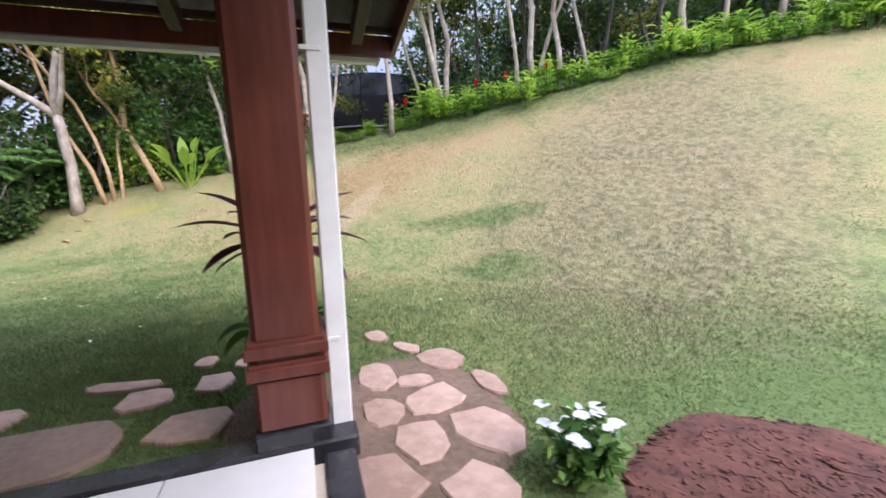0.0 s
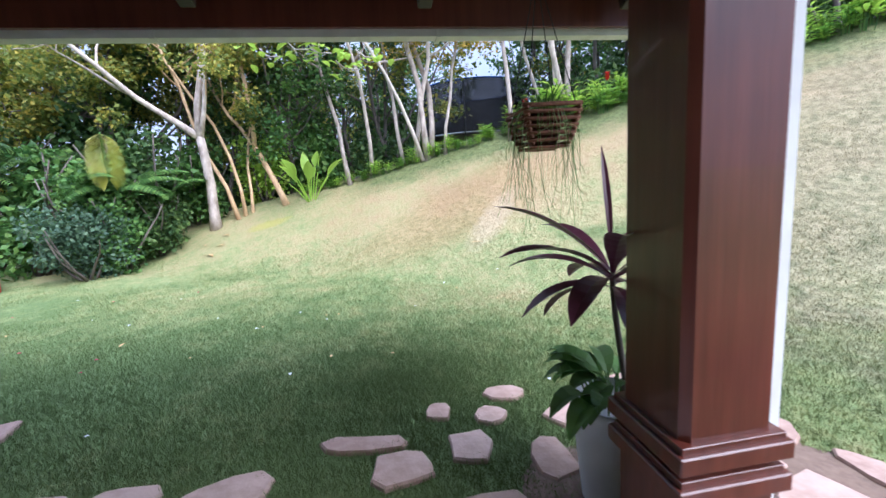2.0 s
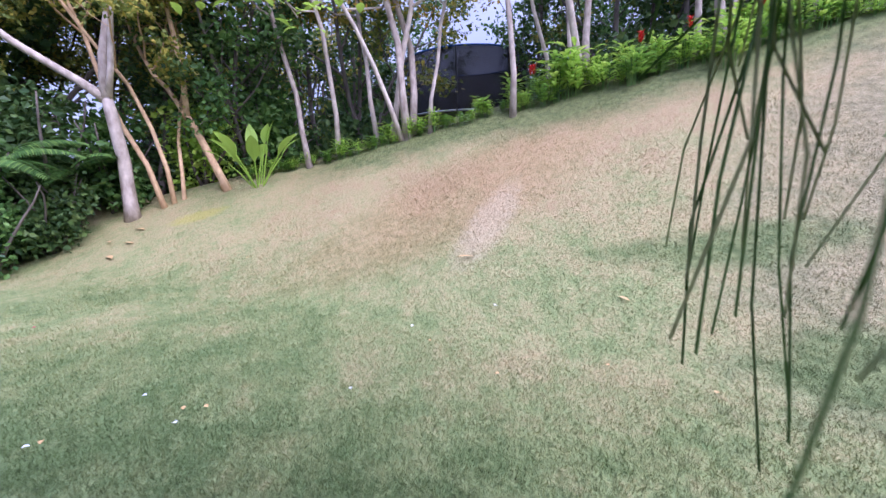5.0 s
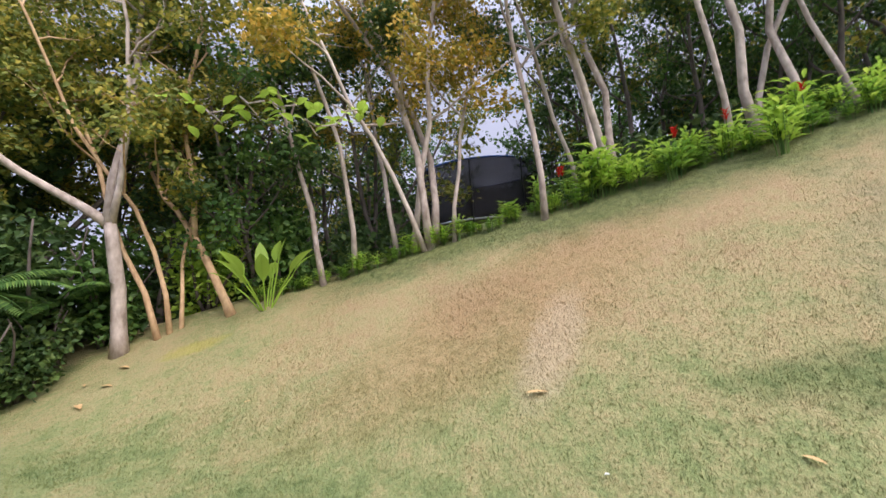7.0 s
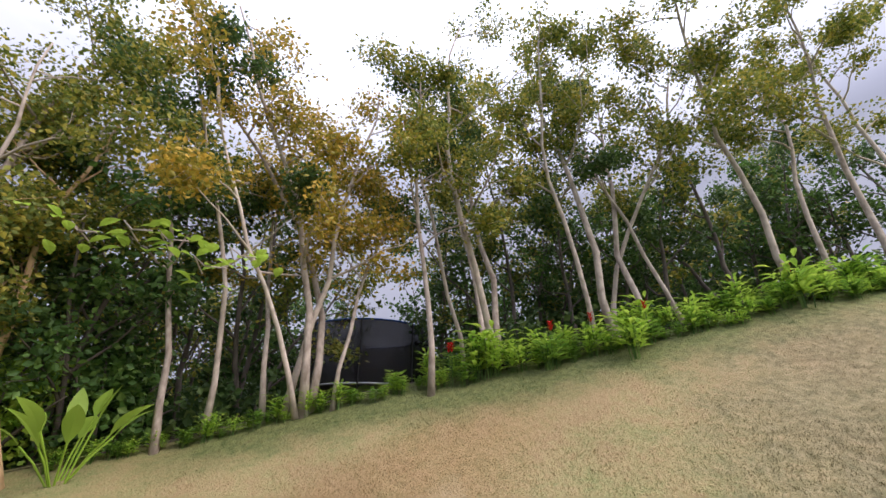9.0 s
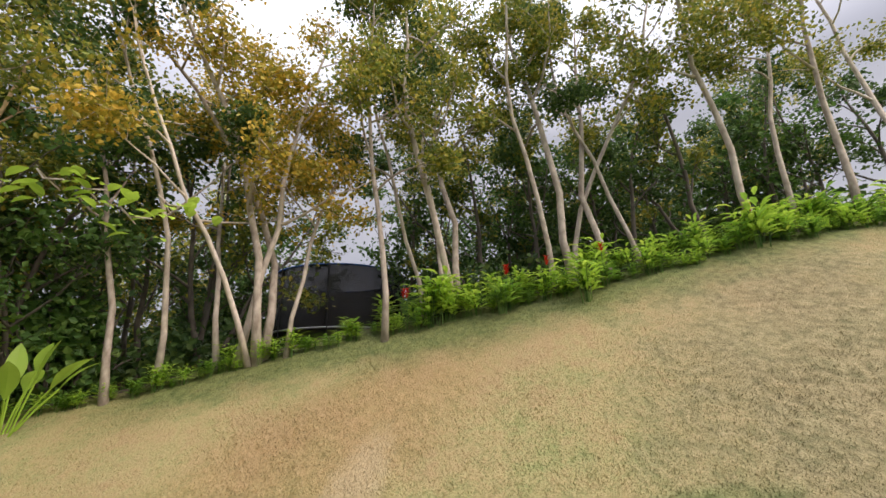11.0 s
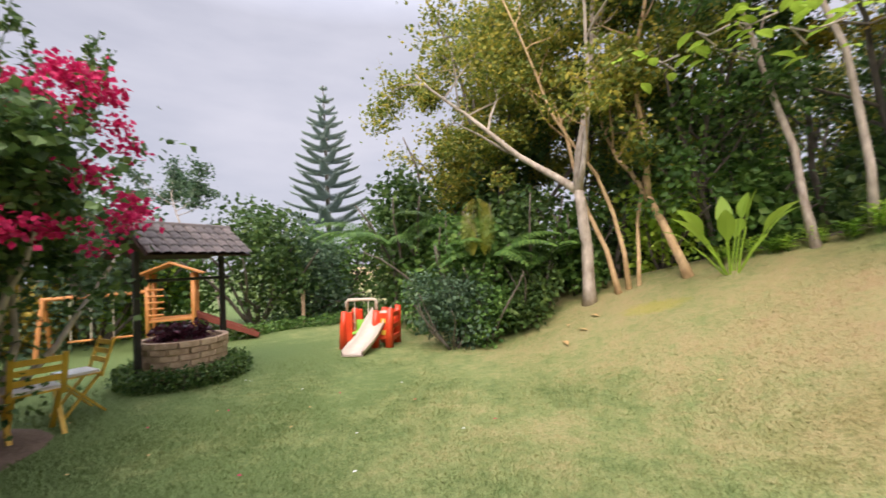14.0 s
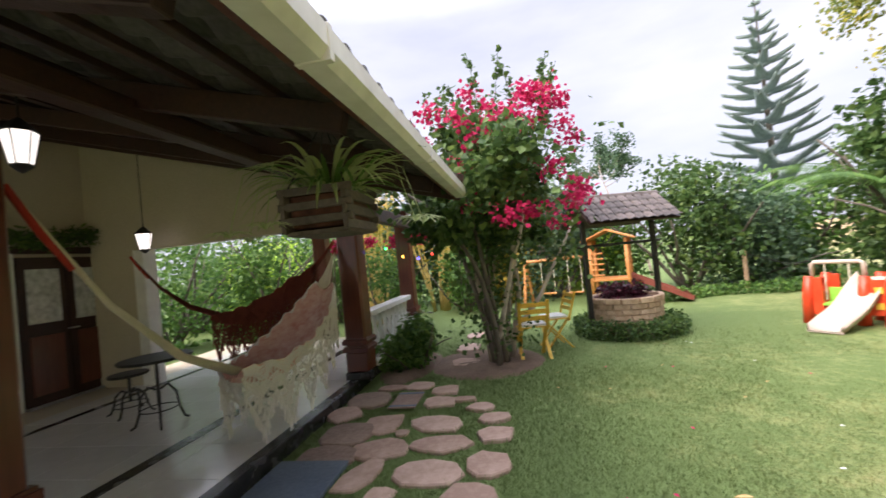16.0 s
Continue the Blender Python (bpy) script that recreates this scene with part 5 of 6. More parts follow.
YELLOW_CANE = surface("bamboo_cane", (0.42, 0.30, 0.08), (0.66, 0.50, 0.17), 0.45, 20, 3, 0.1, stretch=(1, 1, 0.2))
make_bamboo(-1.6, 11.6, 12, 4.2, 86)
make_bamboo(-0.2, 13.2, 10, 3.6, 87)
for i, (sx, sy, w, h, leaf) in enumerate(((-4.3, 10.6, 2.4, 3.0, LEAF_MID), (-5.2, 12.2, 2.8, 3.6, LEAF_LIME), (-3.0, 12.4, 2.4, 3.2, LEAF_MID), (-2.4, 14.0, 3.0, 4.0, LEAF_DARK), (0.6, 12.6, 2.0, 2.0, LEAF_MID), (1.4, 14.2, 2.2, 2.6, LEAF_GOLD_LIT), (3.0, 15.6, 2.4, 2.6, LEAF_GOLD_LIT), (4.4, 14.8, 2.2, 2.2, LEAF_LIME), (-6.6, 10.0, 3.0, 3.4, LEAF_MID), (-8.0, 12.5, 3.4, 4.0, LEAF_MID), (-7.6, 8.0, 3.0, 3.6, LEAF_DARK))):
    make_shrub("shrub", "sunlit leafy shrub in the planting behind the veranda", sx, sy, w, h, leaf, 230 + i, 2600, 0.13, group="planting behind the veranda")

LIGHT_COLOURS = {"red": (1.0, 0.05, 0.03), "green": (0.05, 0.9, 0.2), "blue": (0.08, 0.08, 1.0), "amber": (1.0, 0.45, 0.05)}
BULBS = {k: glow(k + "_bulb", c, 3.0) for k, c in LIGHT_COLOURS.items()}
t = thing("string_lights", "string of small coloured lights across the far veranda end", "lights", (0, 8.4, 2.1))
pts = [Vector((-0.6 + 3.2 * u, 0.9 * math.sin(u * 3), 0.05 - 0.5 * math.sin(math.pi * ((u * 2) % 1)))) for u in np.linspace(0, 1, 25)]
g = Geo()
g.tube(pts, 0.004, 4)
part("cable", g, BLACK, t)
for k in range(2, 24, 2):
    c = ("red", "green", "amber", "blue")[(k // 2) % 4]
    g = Geo()
    lathe(g, [(0.0, -0.03), (0.018, -0.02), (0.022, 0.0), (0.012, 0.025), (0.0, 0.03)], 8)
    b = part("bulb", g, BULBS[c], t, c + " glowing bulb", True)
    b.location = pts[k] - Vector((0, 0, 0.03))


# ---- garden things ----
def make_folding_chair(x, y, turn):
    t = thing("folding_chair", "yellow painted wooden folding chair on the lawn", "chair", (x, y, 0), turn, "yellow chairs")
    for s in (-1, 1):
        for a, b in (((-0.2, 0.0), (0.22, 0.46)), ((0.2, 0.0), (-0.16, 0.46)), ((-0.16, 0.42), (-0.3, 0.86))):
            g = Geo()
            d = Vector((b[0] - a[0], 0, b[1] - a[1]))
            g.box(((a[0] + b[0]) / 2, s * (0.2 if a[0] < 0 else 0.175), (a[1] + b[1]) / 2), (0.045, 0.022, d.length), d.to_track_quat("Z", "Y").to_matrix().to_4x4())
            part("leg" if a[1] == 0 else "back_post", g, YELLOW_WOOD, t)
    for k in range(5):
        part("seat_slat", boxed(((-0.14 + 0.08 * k, 0, 0.465), (0.062, 0.44, 0.018))), YELLOW_WOOD, t)
    part("cushion", boxed(((0.02, 0, 0.49), (0.34, 0.38, 0.035))), WHITE, t, "white seat pad")
    for k in range(3):
        part("back_slat", boxed(((-0.21 - 0.033 * k, 0, 0.6 + 0.1 * k), (0.018, 0.42, 0.06))), YELLOW_WOOD, t)


make_folding_chair(2.62, 7.75, 195)
make_folding_chair(2.25, 7.15, 100)


def make_well(x, y, turn):
    t = thing("garden_well", "ornamental round log well with a tiled roof and red plants", "well", (x, y, 0), turn)
    for r in range(6):
        for k in range(14):
            g = Geo()
            a = 2 * math.pi * (k + 0.5 * (r % 2)) / 14
            g.box((0, 0, 0), (0.09, 0.24, 0.085))
            b = part("log", g, LOG, t)
            b.matrix_basis = Matrix.Rotation(a, 4, "Z") @ Matrix.Translation((0.5 + 0.012 * r, 0, 0.14 + 0.09 * r))
    g = Geo()
    lathe(g, [(0.0, 0.0), (0.48, 0.0), (0.48, 0.58), (0.0, 0.6)], 20)
    part("soil", g, MULCH, t)
    for s in (-1, 1):
        part("post", boxed(((s * 0.66, 0, 1.0), (0.075, 0.075, 1.9))), BLACK, t)
    g = Geo()
    g.tube([(-0.8, 0, 1.52), (0.8, 0, 1.52)], 0.025, 8)
    part("crank_bar", g, BLACK, t)
    for s in (-1, 1):
        tilt = Matrix.Rotation(s * radians(-38), 4, "X")
        g = Geo()
        g.box((0, s * 0.26, 2.08), (1.62, 0.7, 0.03), tilt)
        part("roof_board", g, WOOD_DARK, t)
        for r in range(4):
            for k in range(10):
                g = Geo()
                n = 6
                v = []
                for e, wd in ((0.0, 0.075), (0.2, 0.088)):
                    for j in range(n + 1):
                        a = math.pi * j / n
                        v.append((-wd * math.cos(a), s * e, 0.045 * math.sin(a) + (0.012 if e else 0)))
                g.add(v, [(j, j + 1, j + n + 2, j + n + 1) for j in range(n)])
                b = part("roof_tile", g, CLAY, t, smooth=True)
                yy, zz = 0.02 + 0.142 * r, 2.33 - 0.111 * r
                b.matrix_basis = Matrix.Translation((-0.73 + 0.162 * k, s * yy, zz)) @ tilt
    g = Geo()
    g.tube([(-0.82, 0, 2.34), (0.82, 0, 2.34)], 0.06, 8)
    part("ridge", g, CLAY, t)
    g = Geo()
    rng = np.random.default_rng(91)
    leaf_cloud(g, [(rng.uniform(-0.28, 0.28), rng.uniform(-0.28, 0.28), 0.68, 0.2, 0.9) for _ in range(7)], 750, 0.085, rng, 0.2)
    part("planting", g, LEAF_PURPLE, t, "dark red bedding plants")
    return t


make_well(3.9, 8.55, 20)
rng = np.random.default_rng(92)
t = thing("round_hedge", "low clipped green hedge ringing the garden well", "hedge", (3.9, 8.55, 0))
g = Geo()
leaf_cloud(g, [(0.74 * math.cos(a), 0.74 * math.sin(a), 0.14, 0.21, 0.9) for a in np.linspace(0, 6.2, 26)], 5200, 0.05, rng, 0.55, width=0.5)
part("foliage", g, LEAF_DARK, t)
for a in np.linspace(0, 6.2, 26):
    g = Geo()
    g.tube([(0.74 * math.cos(a), 0.74 * math.sin(a), 0.0), (0.74 * math.cos(a) + 0.03, 0.74 * math.sin(a), 0.2)], 0.012, 5)
    part("twig", g, BARK_DARK, t)


def make_playset(x, y, turn):
    t = thing("wooden_playset", "orange log playset with swing beam, gabled tower and red slide", "playground", (x, y, 0), turn)
    for px in (-0.5, 0.5):
        for py in (-0.45, 0.45):
            g = Geo()
            g.tube([(px, py, 0), (px, py, 1.95)], 0.06, 9)
            part("post", g, ORANGE_WOOD, t, smooth=True)
    part("deck", boxed(((0, 0, 0.75), (1.1, 1.0, 0.06))), ORANGE_WOOD, t)
    for k in range(5):
        g = Geo()
        g.tube([(-0.5, -0.5, 0.9 + 0.16 * k), (-0.15, -0.5, 0.9 + 0.16 * k)], 0.025, 6)
        part("rung", g, ORANGE_WOOD, t)
    for s in (-1, 1):
        g = Geo()
        g.box((s * 0.34, 0, 2.08), (0.82, 1.3, 0.04), Matrix.Rotation(s * radians(22), 4, "Y"))
        part("roof_panel", g, ORANGE_WOOD, t)
    g = Geo()
    g.tube([(-0.5, 0, 1.5), (-2.7, 0, 1.45)], 0.05, 9)
    part("swing_beam", g, ORANGE_WOOD, t)
    for s in (-1, 1):
        g = Geo()
        g.tube([(-2.65, s * 0.5, 0), (-2.65, 0.04 * s, 1.45)], 0.05, 8)
        part("frame_leg", g, ORANGE_WOOD, t)
    for k in range(2):
        xx = -1.1 - 0.85 * k
        for s in (-0.2, 0.2):
            g = Geo()
            g.tube([(xx + s, 0, 1.45), (xx + s, 0, 0.4)], 0.012, 5)
            part("rope", g, ROPE, t)
        part("swing_seat", boxed(((xx, 0, 0.39), (0.46, 0.2, 0.03))), ORANGE_WOOD, t)
    g = Geo()
    g.box((1.25, 0, 0.42), (1.75, 0.5, 0.03), Matrix.Rotation(radians(25), 4, "Y"))
    part("slide", g, RED_WOOD, t, "red-brown slide board")
    for s in (-0.27, 0.27):
        g = Geo()
        g.box((1.25, s, 0.47), (1.75, 0.04, 0.14), Matrix.Rotation(radians(25), 4, "Y"))
        part("slide_rail", g, RED_WOOD, t)
    t.scale = (0.84, 0.84, 0.84)


make_playset(4.45, 12.06, -18)


def make_toddler_slide(x, y, turn):
    t = thing("toddler_slide", "red and cream plastic slide and swing set on the lawn", "slide", (x, y, ground_z(x, y)), turn)
    for px, py in ((-0.42, -0.3), (-0.42, 0.3), (0.22, -0.3), (0.22, 0.3), (0.5, -0.3), (0.5, 0.3)):
        hh = 0.72 if px < 0.4 else 0.76
        g = Geo()
        g.tube([(px - 0.05, py, 0.0), (px - 0.03, py, hh * 0.6), (px, py, hh)], [0.08, 0.075, 0.06], 10)
        part("post", g, RED, t, smooth=True)
    for px in (-0.45, 0.22, 0.5):
        for z in (0.18, 0.4, 0.62):
            part("cross_panel", boxed(((px, 0, z), (0.05, 0.58, 0.08))), RED, t)
    for s in (-0.3, 0.3):
        part("side_panel", boxed(((0.36, s, 0.42), (0.26, 0.04, 0.5))), RED, t)
        for z in (0.3, 0.52):
            part("toy_disc", boxed(((0.36, s - 0.03, z), (0.09, 0.02, 0.09))), YELLOW_WOOD, t, "yellow toy button")
    for s in (-0.3, 0.3):
        part("side_panel", boxed(((-0.36, s, 0.42), (0.2, 0.05, 0.56))), RED, t)
    g = Geo()
    g.tube([(-0.42, -0.16, 0.7), (-0.42, -0.16, 0.9), (-0.38, -0.16, 0.93), (0.14, -0.16, 0.93), (0.18, -0.16, 0.9), (0.18, -0.16, 0.7)], 0.032, 9)
    part("top_bar", g, PLASTIC, t, "pale swing frame bar", True)
    for s in (-0.26, 0.02):
        g = Geo()
        g.tube([(s, -0.16, 0.92), (s, -0.2, 0.35)], 0.01, 5)
        part("rope", g, ROPE, t)
    part("swing_seat", boxed(((-0.12, -0.2, 0.3), (0.3, 0.26, 0.04)), ((-0.12, -0.06, 0.42), (0.3, 0.04, 0.22))), LIME, t, "lime green swing seat")
    g = Geo()
    n = 12
    v, f = [], []
    for i in range(n + 1):
        u = i / n
        yy = -0.05 - 1.0 * u
        zz = 0.66 * (1 - u) ** 1.25 + 0.03 + 0.02 * math.sin(u * 9)
        for q, up in ((-0.19, 0.09), (-0.17, 0.0), (0.17, 0.0), (0.19, 0.09), (0.2, -0.02), (-0.2, -0.02)):
            v.append((0.26 - 0.28 * u + q, yy, zz + up))
    for i in range(n):
        for j in range(6):
            a, b = i * 6 + j, i * 6 + (j + 1) % 6
            f.append((a, b, b + 6, a + 6))
    f += [tuple(range(6)), tuple(n * 6 + j for j in range(6))[::-1]]
    g.add(v, f)
    part("chute", g, PLASTIC, t, "cream slide chute", True)


make_toddler_slide(7.05, 8.15, -52)


def make_pine(x, y, h):
    rng = np.random.default_rng(95)
    t = thing("norfolk_pine", "tall tiered Norfolk pine standing beyond the garden", "tree", (x, y, 0))
    g = Geo()
    g.tube([(0, 0, 0), (0.02, 0, h * 0.5), (0, 0, h)], [0.16, 0.09, 0.015], 9)
    part("trunk", g, BARK_DARK, t, smooth=True)
    for k in range(15):
        u = k / 14
        z = h * (0.2 + 0.78 * u)
        ln = 1.8 * (1 - u) ** 0.8 + 0.15
        g = Geo()
        m = 7 if u < 0.8 else 5
        for b in range(m):
            a = 2 * math.pi * (b + 0.5 * (k % 2)) / m + rng.uniform(-0.12, 0.12)
            pts = [Vector((math.cos(a) * ln * s, math.sin(a) * ln * s, z + ln * (-0.05 * s + 0.28 * s * s))) for s in np.linspace(0, 1, 6)]
            g.tube(pts, [0.02, 0.018, 0.015, 0.012, 0.008, 0.005], 5, False)
            side = Vector((-math.sin(a), math.cos(a), 0))
            for s in np.linspace(0.15, 1, 17):
                p = along(pts, s)
                for w in (-1, 1):
                    q = p + side * w * ln * 0.2 * (1.1 - s * 0.7) + Vector((math.cos(a), math.sin(a), 0.35)) * ln * 0.14
                    g.tube([p, p.lerp(q, 0.6) + Vector((0, 0, 0.02)), q + Vector((0, 0, 0.07))], [0.03, 0.033, 0.012], 5)
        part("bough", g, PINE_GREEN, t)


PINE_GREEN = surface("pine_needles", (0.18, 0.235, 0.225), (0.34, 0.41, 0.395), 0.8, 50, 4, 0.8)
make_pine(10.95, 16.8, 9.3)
make_tree("papaya_tree", "thin far tree with an open umbrella crown", 7.45, 19.15, one(0.0, 0.0), 5.9, BARK, LEAF_BLUE, 96, 1.2, 2.3, 1500, 0.2, 0.09)
t = thing("border_hedge", "low rounded green border along the garden's far edge", "hedge", (7.2, 11.9, 0))
g = Geo()
leaf_cloud(g, [(-3.0 + 0.35 * k, 0.15 * math.sin(k), 0.14, 0.24, 0.8) for k in range(20)], 3800, 0.07, np.random.default_rng(97), 0.5, width=0.45)
part("foliage", g, LEAF_MID, t)
t = thing("fence_post", "weathered wooden post with drooping wire beside the border", "post", (7.6, 12.3, 0))
g = Geo()
g.tube([(0, 0, 0), (0.01, 0, 1.0)], 0.05, 8)
part("post", g, LOG, t)
g = Geo()
g.tube([(0, 0, 0.95), (0.9, 0, 0.6), (1.9, 0, 0.62), (2.8, 0, 0.9)], 0.012, 5)
part("wire", g, BLACK, t)


def make_trampoline(x, y):
    z = ground_z(x, y) - 0.05
    r, fz, top = 2.1, 1.03, 2.88
    t = thing("trampoline", "round trampoline with black safety net among the trees", "trampoline", (x, y, z))
    n = 40
    ring = [(r * math.cos(2 * math.pi * k / n), r * math.sin(2 * math.pi * k / n)) for k in range(n + 1)]
    g = Geo()
    g.tube([(a, b, fz) for a, b in ring], 0.03, 8, False)
    part("frame_ring", g, STEEL, t, "galvanised steel ring", True)
    g = Geo()
    lathe(g, [(0.0, fz - 0.02), (r - 0.05, fz - 0.02), (r - 0.05, fz - 0.005), (0.0, fz - 0.005)], 40)
    part("mat", g, BLACK, t)
    g = Geo()
    lathe(g, [(r - 0.03, fz), (r, top), (r - 0.012, top), (r - 0.042, fz)], 48)
    part("net", g, NET, t, "fine black safety net", True)
    g = Geo()
    g.tube([(a, b, top) for a, b in ring], 0.028, 8, False)
    part("top_rail", g, BLUE, t, "blue foam-covered top rail", True)
    for k in range(8):
        a = 2 * math.pi * (k + 0.5) / 8
        g = Geo()
        g.tube([((r + 0.03) * math.cos(a), (r + 0.03) * math.sin(a), -0.1 + ground_z(x + r * math.cos(a), y + r * math.sin(a)) - z), ((r + 0.03) * math.cos(a), (r + 0.03) * math.sin(a), top)], 0.022, 7)
        part("pole", g, BLACK, t)


make_trampoline(15.94, -3.18)


# ---- hedge along the bank ----
def ginger(g, rng, h, n, spread=0.16):
    """Upright leafy canes with paired blades."""
    for k in range(n):
        a, q = rng.uniform(0, 6.28), rng.uniform(0, spread)
        p = Vector((q * math.cos(a), q * math.sin(a), 0))
        d = Vector((0.35 * math.cos(a) * rng.uniform(0, 1), 0.35 * math.sin(a) * rng.uniform(0, 1), 1)).normalized()
        hh = h * rng.uniform(0.6, 1.05)
        for j in range(7):
            c = p + d * hh * (0.3 + 0.1 * j)
            b = a + (j % 2) * math.pi + rng.uniform(-0.4, 0.4)
            g.blade(c, (math.cos(b), math.sin(b), 0.55), rng.uniform(0.22, 0.34) * h ** 0.5, 0.075, 0.9, 3, 0.15, 0.4)


LEAF_GRASSY = leaf_mat("fresh_leaf", [(0.1, (0.09, 0.21, 0.03)), (0.6, (0.22, 0.40, 0.05)), (1.0, (0.40, 0.54, 0.09))], 0.4, 0.45)
protos_h = []
rh = np.random.default_rng(121)
for i, (hh, mat) in enumerate(((0.72, LEAF_LIME), (0.6, LEAF_GRASSY), (0.8, LEAF_LIME))):
    t = thing("ginger_plant", "leafy green ginger plant in the hedge along the bank", "plant", (9.0 - i, -3.2 - i, ground_z(9.0 - i, -3.2 - i)), group="hedge plants along the bank")
    g = Geo()
    ginger(g, rh, hh, 12)
    part("foliage", g, mat, t)
    g = Geo()
    for k in range(8):
        a, q = rh.uniform(0, 6.28), rh.uniform(0, 0.14)
        g.tube([(q * math.cos(a), q * math.sin(a), -0.03), (q * 1.6 * math.cos(a), q * 1.6 * math.sin(a), hh * 0.7)], 0.008, 4)
    part("cane", g, LEAF_MID, t)
    protos_h.append(t)
HEDGE = [(10.45, 3.0), (10.3, 1.9), (9.85, -0.2), (9.25, -2.3), (8.2, -4.0), (7.1, -5.5), (6.0, -7.0), (4.7, -9.2), (3.5, -11.0), (2.4, -12.6)]
for s in range(len(HEDGE) - 1):
    (xa, ya), (xb, yb) = HEDGE[s], HEDGE[s + 1]
    big = s >= 3
    m = int(math.hypot(xb - xa, yb - ya) / (0.2 if big else 0.15))
    for k in range(m):
        for row in range(2 if big else 1):
            u = (k + rh.uniform(0, 1)) / m
            x, y = xa + (xb - xa) * u + 0.32 * row + rh.uniform(-0.08, 0.08) + 0.12, ya + (yb - ya) * u - 0.25 * row + rh.uniform(-0.08, 0.08)
            sc = (rh.uniform(0.36, 0.82) if rh.uniform() > 0.1 else rh.uniform(0.9, 1.35)) if big else rh.uniform(0.25, 0.6)
            o = copy_thing(protos_h[int(rh.integers(0, 3))], pose(x, y, ground_z(x, y) - 0.01, 0, 0, float(rh.uniform(0, 360))))
            o.matrix_basis = o.matrix_basis @ Matrix.Diagonal((sc, sc, sc, 1))
for k in range(8):
    u = rh.uniform(3, 8.9)
    s = int(u)
    x = HEDGE[s][0] + (HEDGE[s + 1][0] - HEDGE[s][0]) * (u - s) + 0.1
    y = HEDGE[s][1] + (HEDGE[s + 1][1] - HEDGE[s][1]) * (u - s)
    t = thing("ginger_flower", "red torch flower rising from the hedge", "flower", (x, y, ground_z(x, y) - 0.02), group="red hedge flowers")
    g = Geo()
    for j in range(14):
        b = j * 2.4
        g.blade((0, 0, 0.62 + 0.012 * j), (math.cos(b), math.sin(b), 1.2), 0.1, 0.035, 0.4, 2)
    part("bloom", g, RED_PETAL, t)
    g = Geo()
    g.tube([(0, 0, 0), (0.01, 0, 0.72)], 0.008, 5)
    part("stalk", g, LEAF_MID, t)


def make_heliconia(x, y):
    rng = np.random.default_rng(131)
    t = thing("heliconia", "bright lime heliconia with upright paddle leaves at the woods' edge", "plant", (x, y, ground_z(x, y) - 0.03))
    for k in range(11):
        a = k * 2.4
        q = 0.05 + 0.02 * (k % 4)
        up = (0.55, 1.1, 3.5)[k % 3] + rng.uniform(0, 0.8)
        base = Vector((q * math.cos(a), q * math.sin(a), 0))
        d = Vector((math.cos(a), math.sin(a), up)).normalized()
        s = rng.uniform(0.4, 0.8)
        g = Geo()
        g.tube([base, base + d * s * 0.5 + Vector((0, 0, 0.1)), base + d * s + Vector((0, 0, 0.12))], 0.013, 5)
        g.blade(base + d * s + Vector((0, 0, 0.12)), d + Vector((0, 0, 0.2)), rng.uniform(0.42, 0.72), 0.24, 0.9, 8, 0.08, 0.45)
        part("leaf", g, LEAF_LIME, t)


make_heliconia(10.05, 2.65)


def make_frond_plant(name, label, x, y, z0, count, length, mat, seed, lean=0.6, group="", trunk=0.04):
    rng = np.random.default_rng(seed)
    t = thing(name, label, "palm", (x, y, ground_z(x, y) - 0.04), group=group)
    g = Geo()
    g.tube([(0, 0, 0), (0.03, 0.02, z0 * 0.5), (0, 0, z0)], [trunk * 1.3, trunk, trunk * 0.8], 8)
    part("trunk", g, BARK_DARK, t, smooth=True)
    for k in range(count):
        a = k * 2.4 + rng.uniform(-0.3, 0.3)
        g = Geo()
        d = Vector((math.cos(a), math.sin(a), lean + rng.uniform(-0.3, 0.5))).normalized()
        p = Vector((0, 0, z0))
        pts = [p]
        for i in range(10):
            p = p + d * length / 10
            d = (d + Vector((0, 0, -0.13))).normalized()
            pts.append(p)
        g.tube(pts, [0.012 * (1 - 0.08 * i) for i in range(11)], 5)
        side = Vector((-math.sin(a), math.cos(a), 0))
        for i in range(4, 44):
            u = i / 44
            q = along(pts, u)
            for w in (-1, 1):
                g.blade(q, side * w + Vector((math.cos(a) * 0.6, math.sin(a) * 0.6, -0.1)), length * 0.26 * math.sin(math.pi * (0.12 + 0.8 * u)) + 0.05, 0.03, 0.7, 3, 0.1, 0.4)
        part("frond", g, mat, t)
    return t


FR = "palms in the thicket"
make_frond_plant("palm", "arching green palm in the thicket at the lawn's edge", 9.0, 6.5, 1.6, 11, 1.5, LEAF_MID, 141, group=FR)
make_frond_plant("palm", "arching olive palm leaning over the garden", 8.8, 9.6, 2.1, 12, 2.1, LEAF_MID, 142, group=FR)
make_frond_plant("palm", "low green palm under the trees", 10.0, 5.9, 1.1, 9, 1.1, LEAF_MID, 143, group=FR)
make_frond_plant("palm", "arching green palm behind the play slide", 9.6, 8.3, 2.4, 11, 1.6, LEAF_DARK, 144, group=FR)
t = thing("split_leaf_plant", "large drooping pale yellow split leaf in the thicket", "plant", (8.15, 6.15, ground_z(8.15, 6.15)))
g = Geo()
g.tube([(0.6, 0.4, 0), (0.4, 0.25, 1.6), (0.1, 0.05, 2.8), (0, 0, 2.75)], [0.03, 0.022, 0.016, 0.012], 7)
part("stalk", g, LEAF_MID, t, smooth=True)
g = Geo()
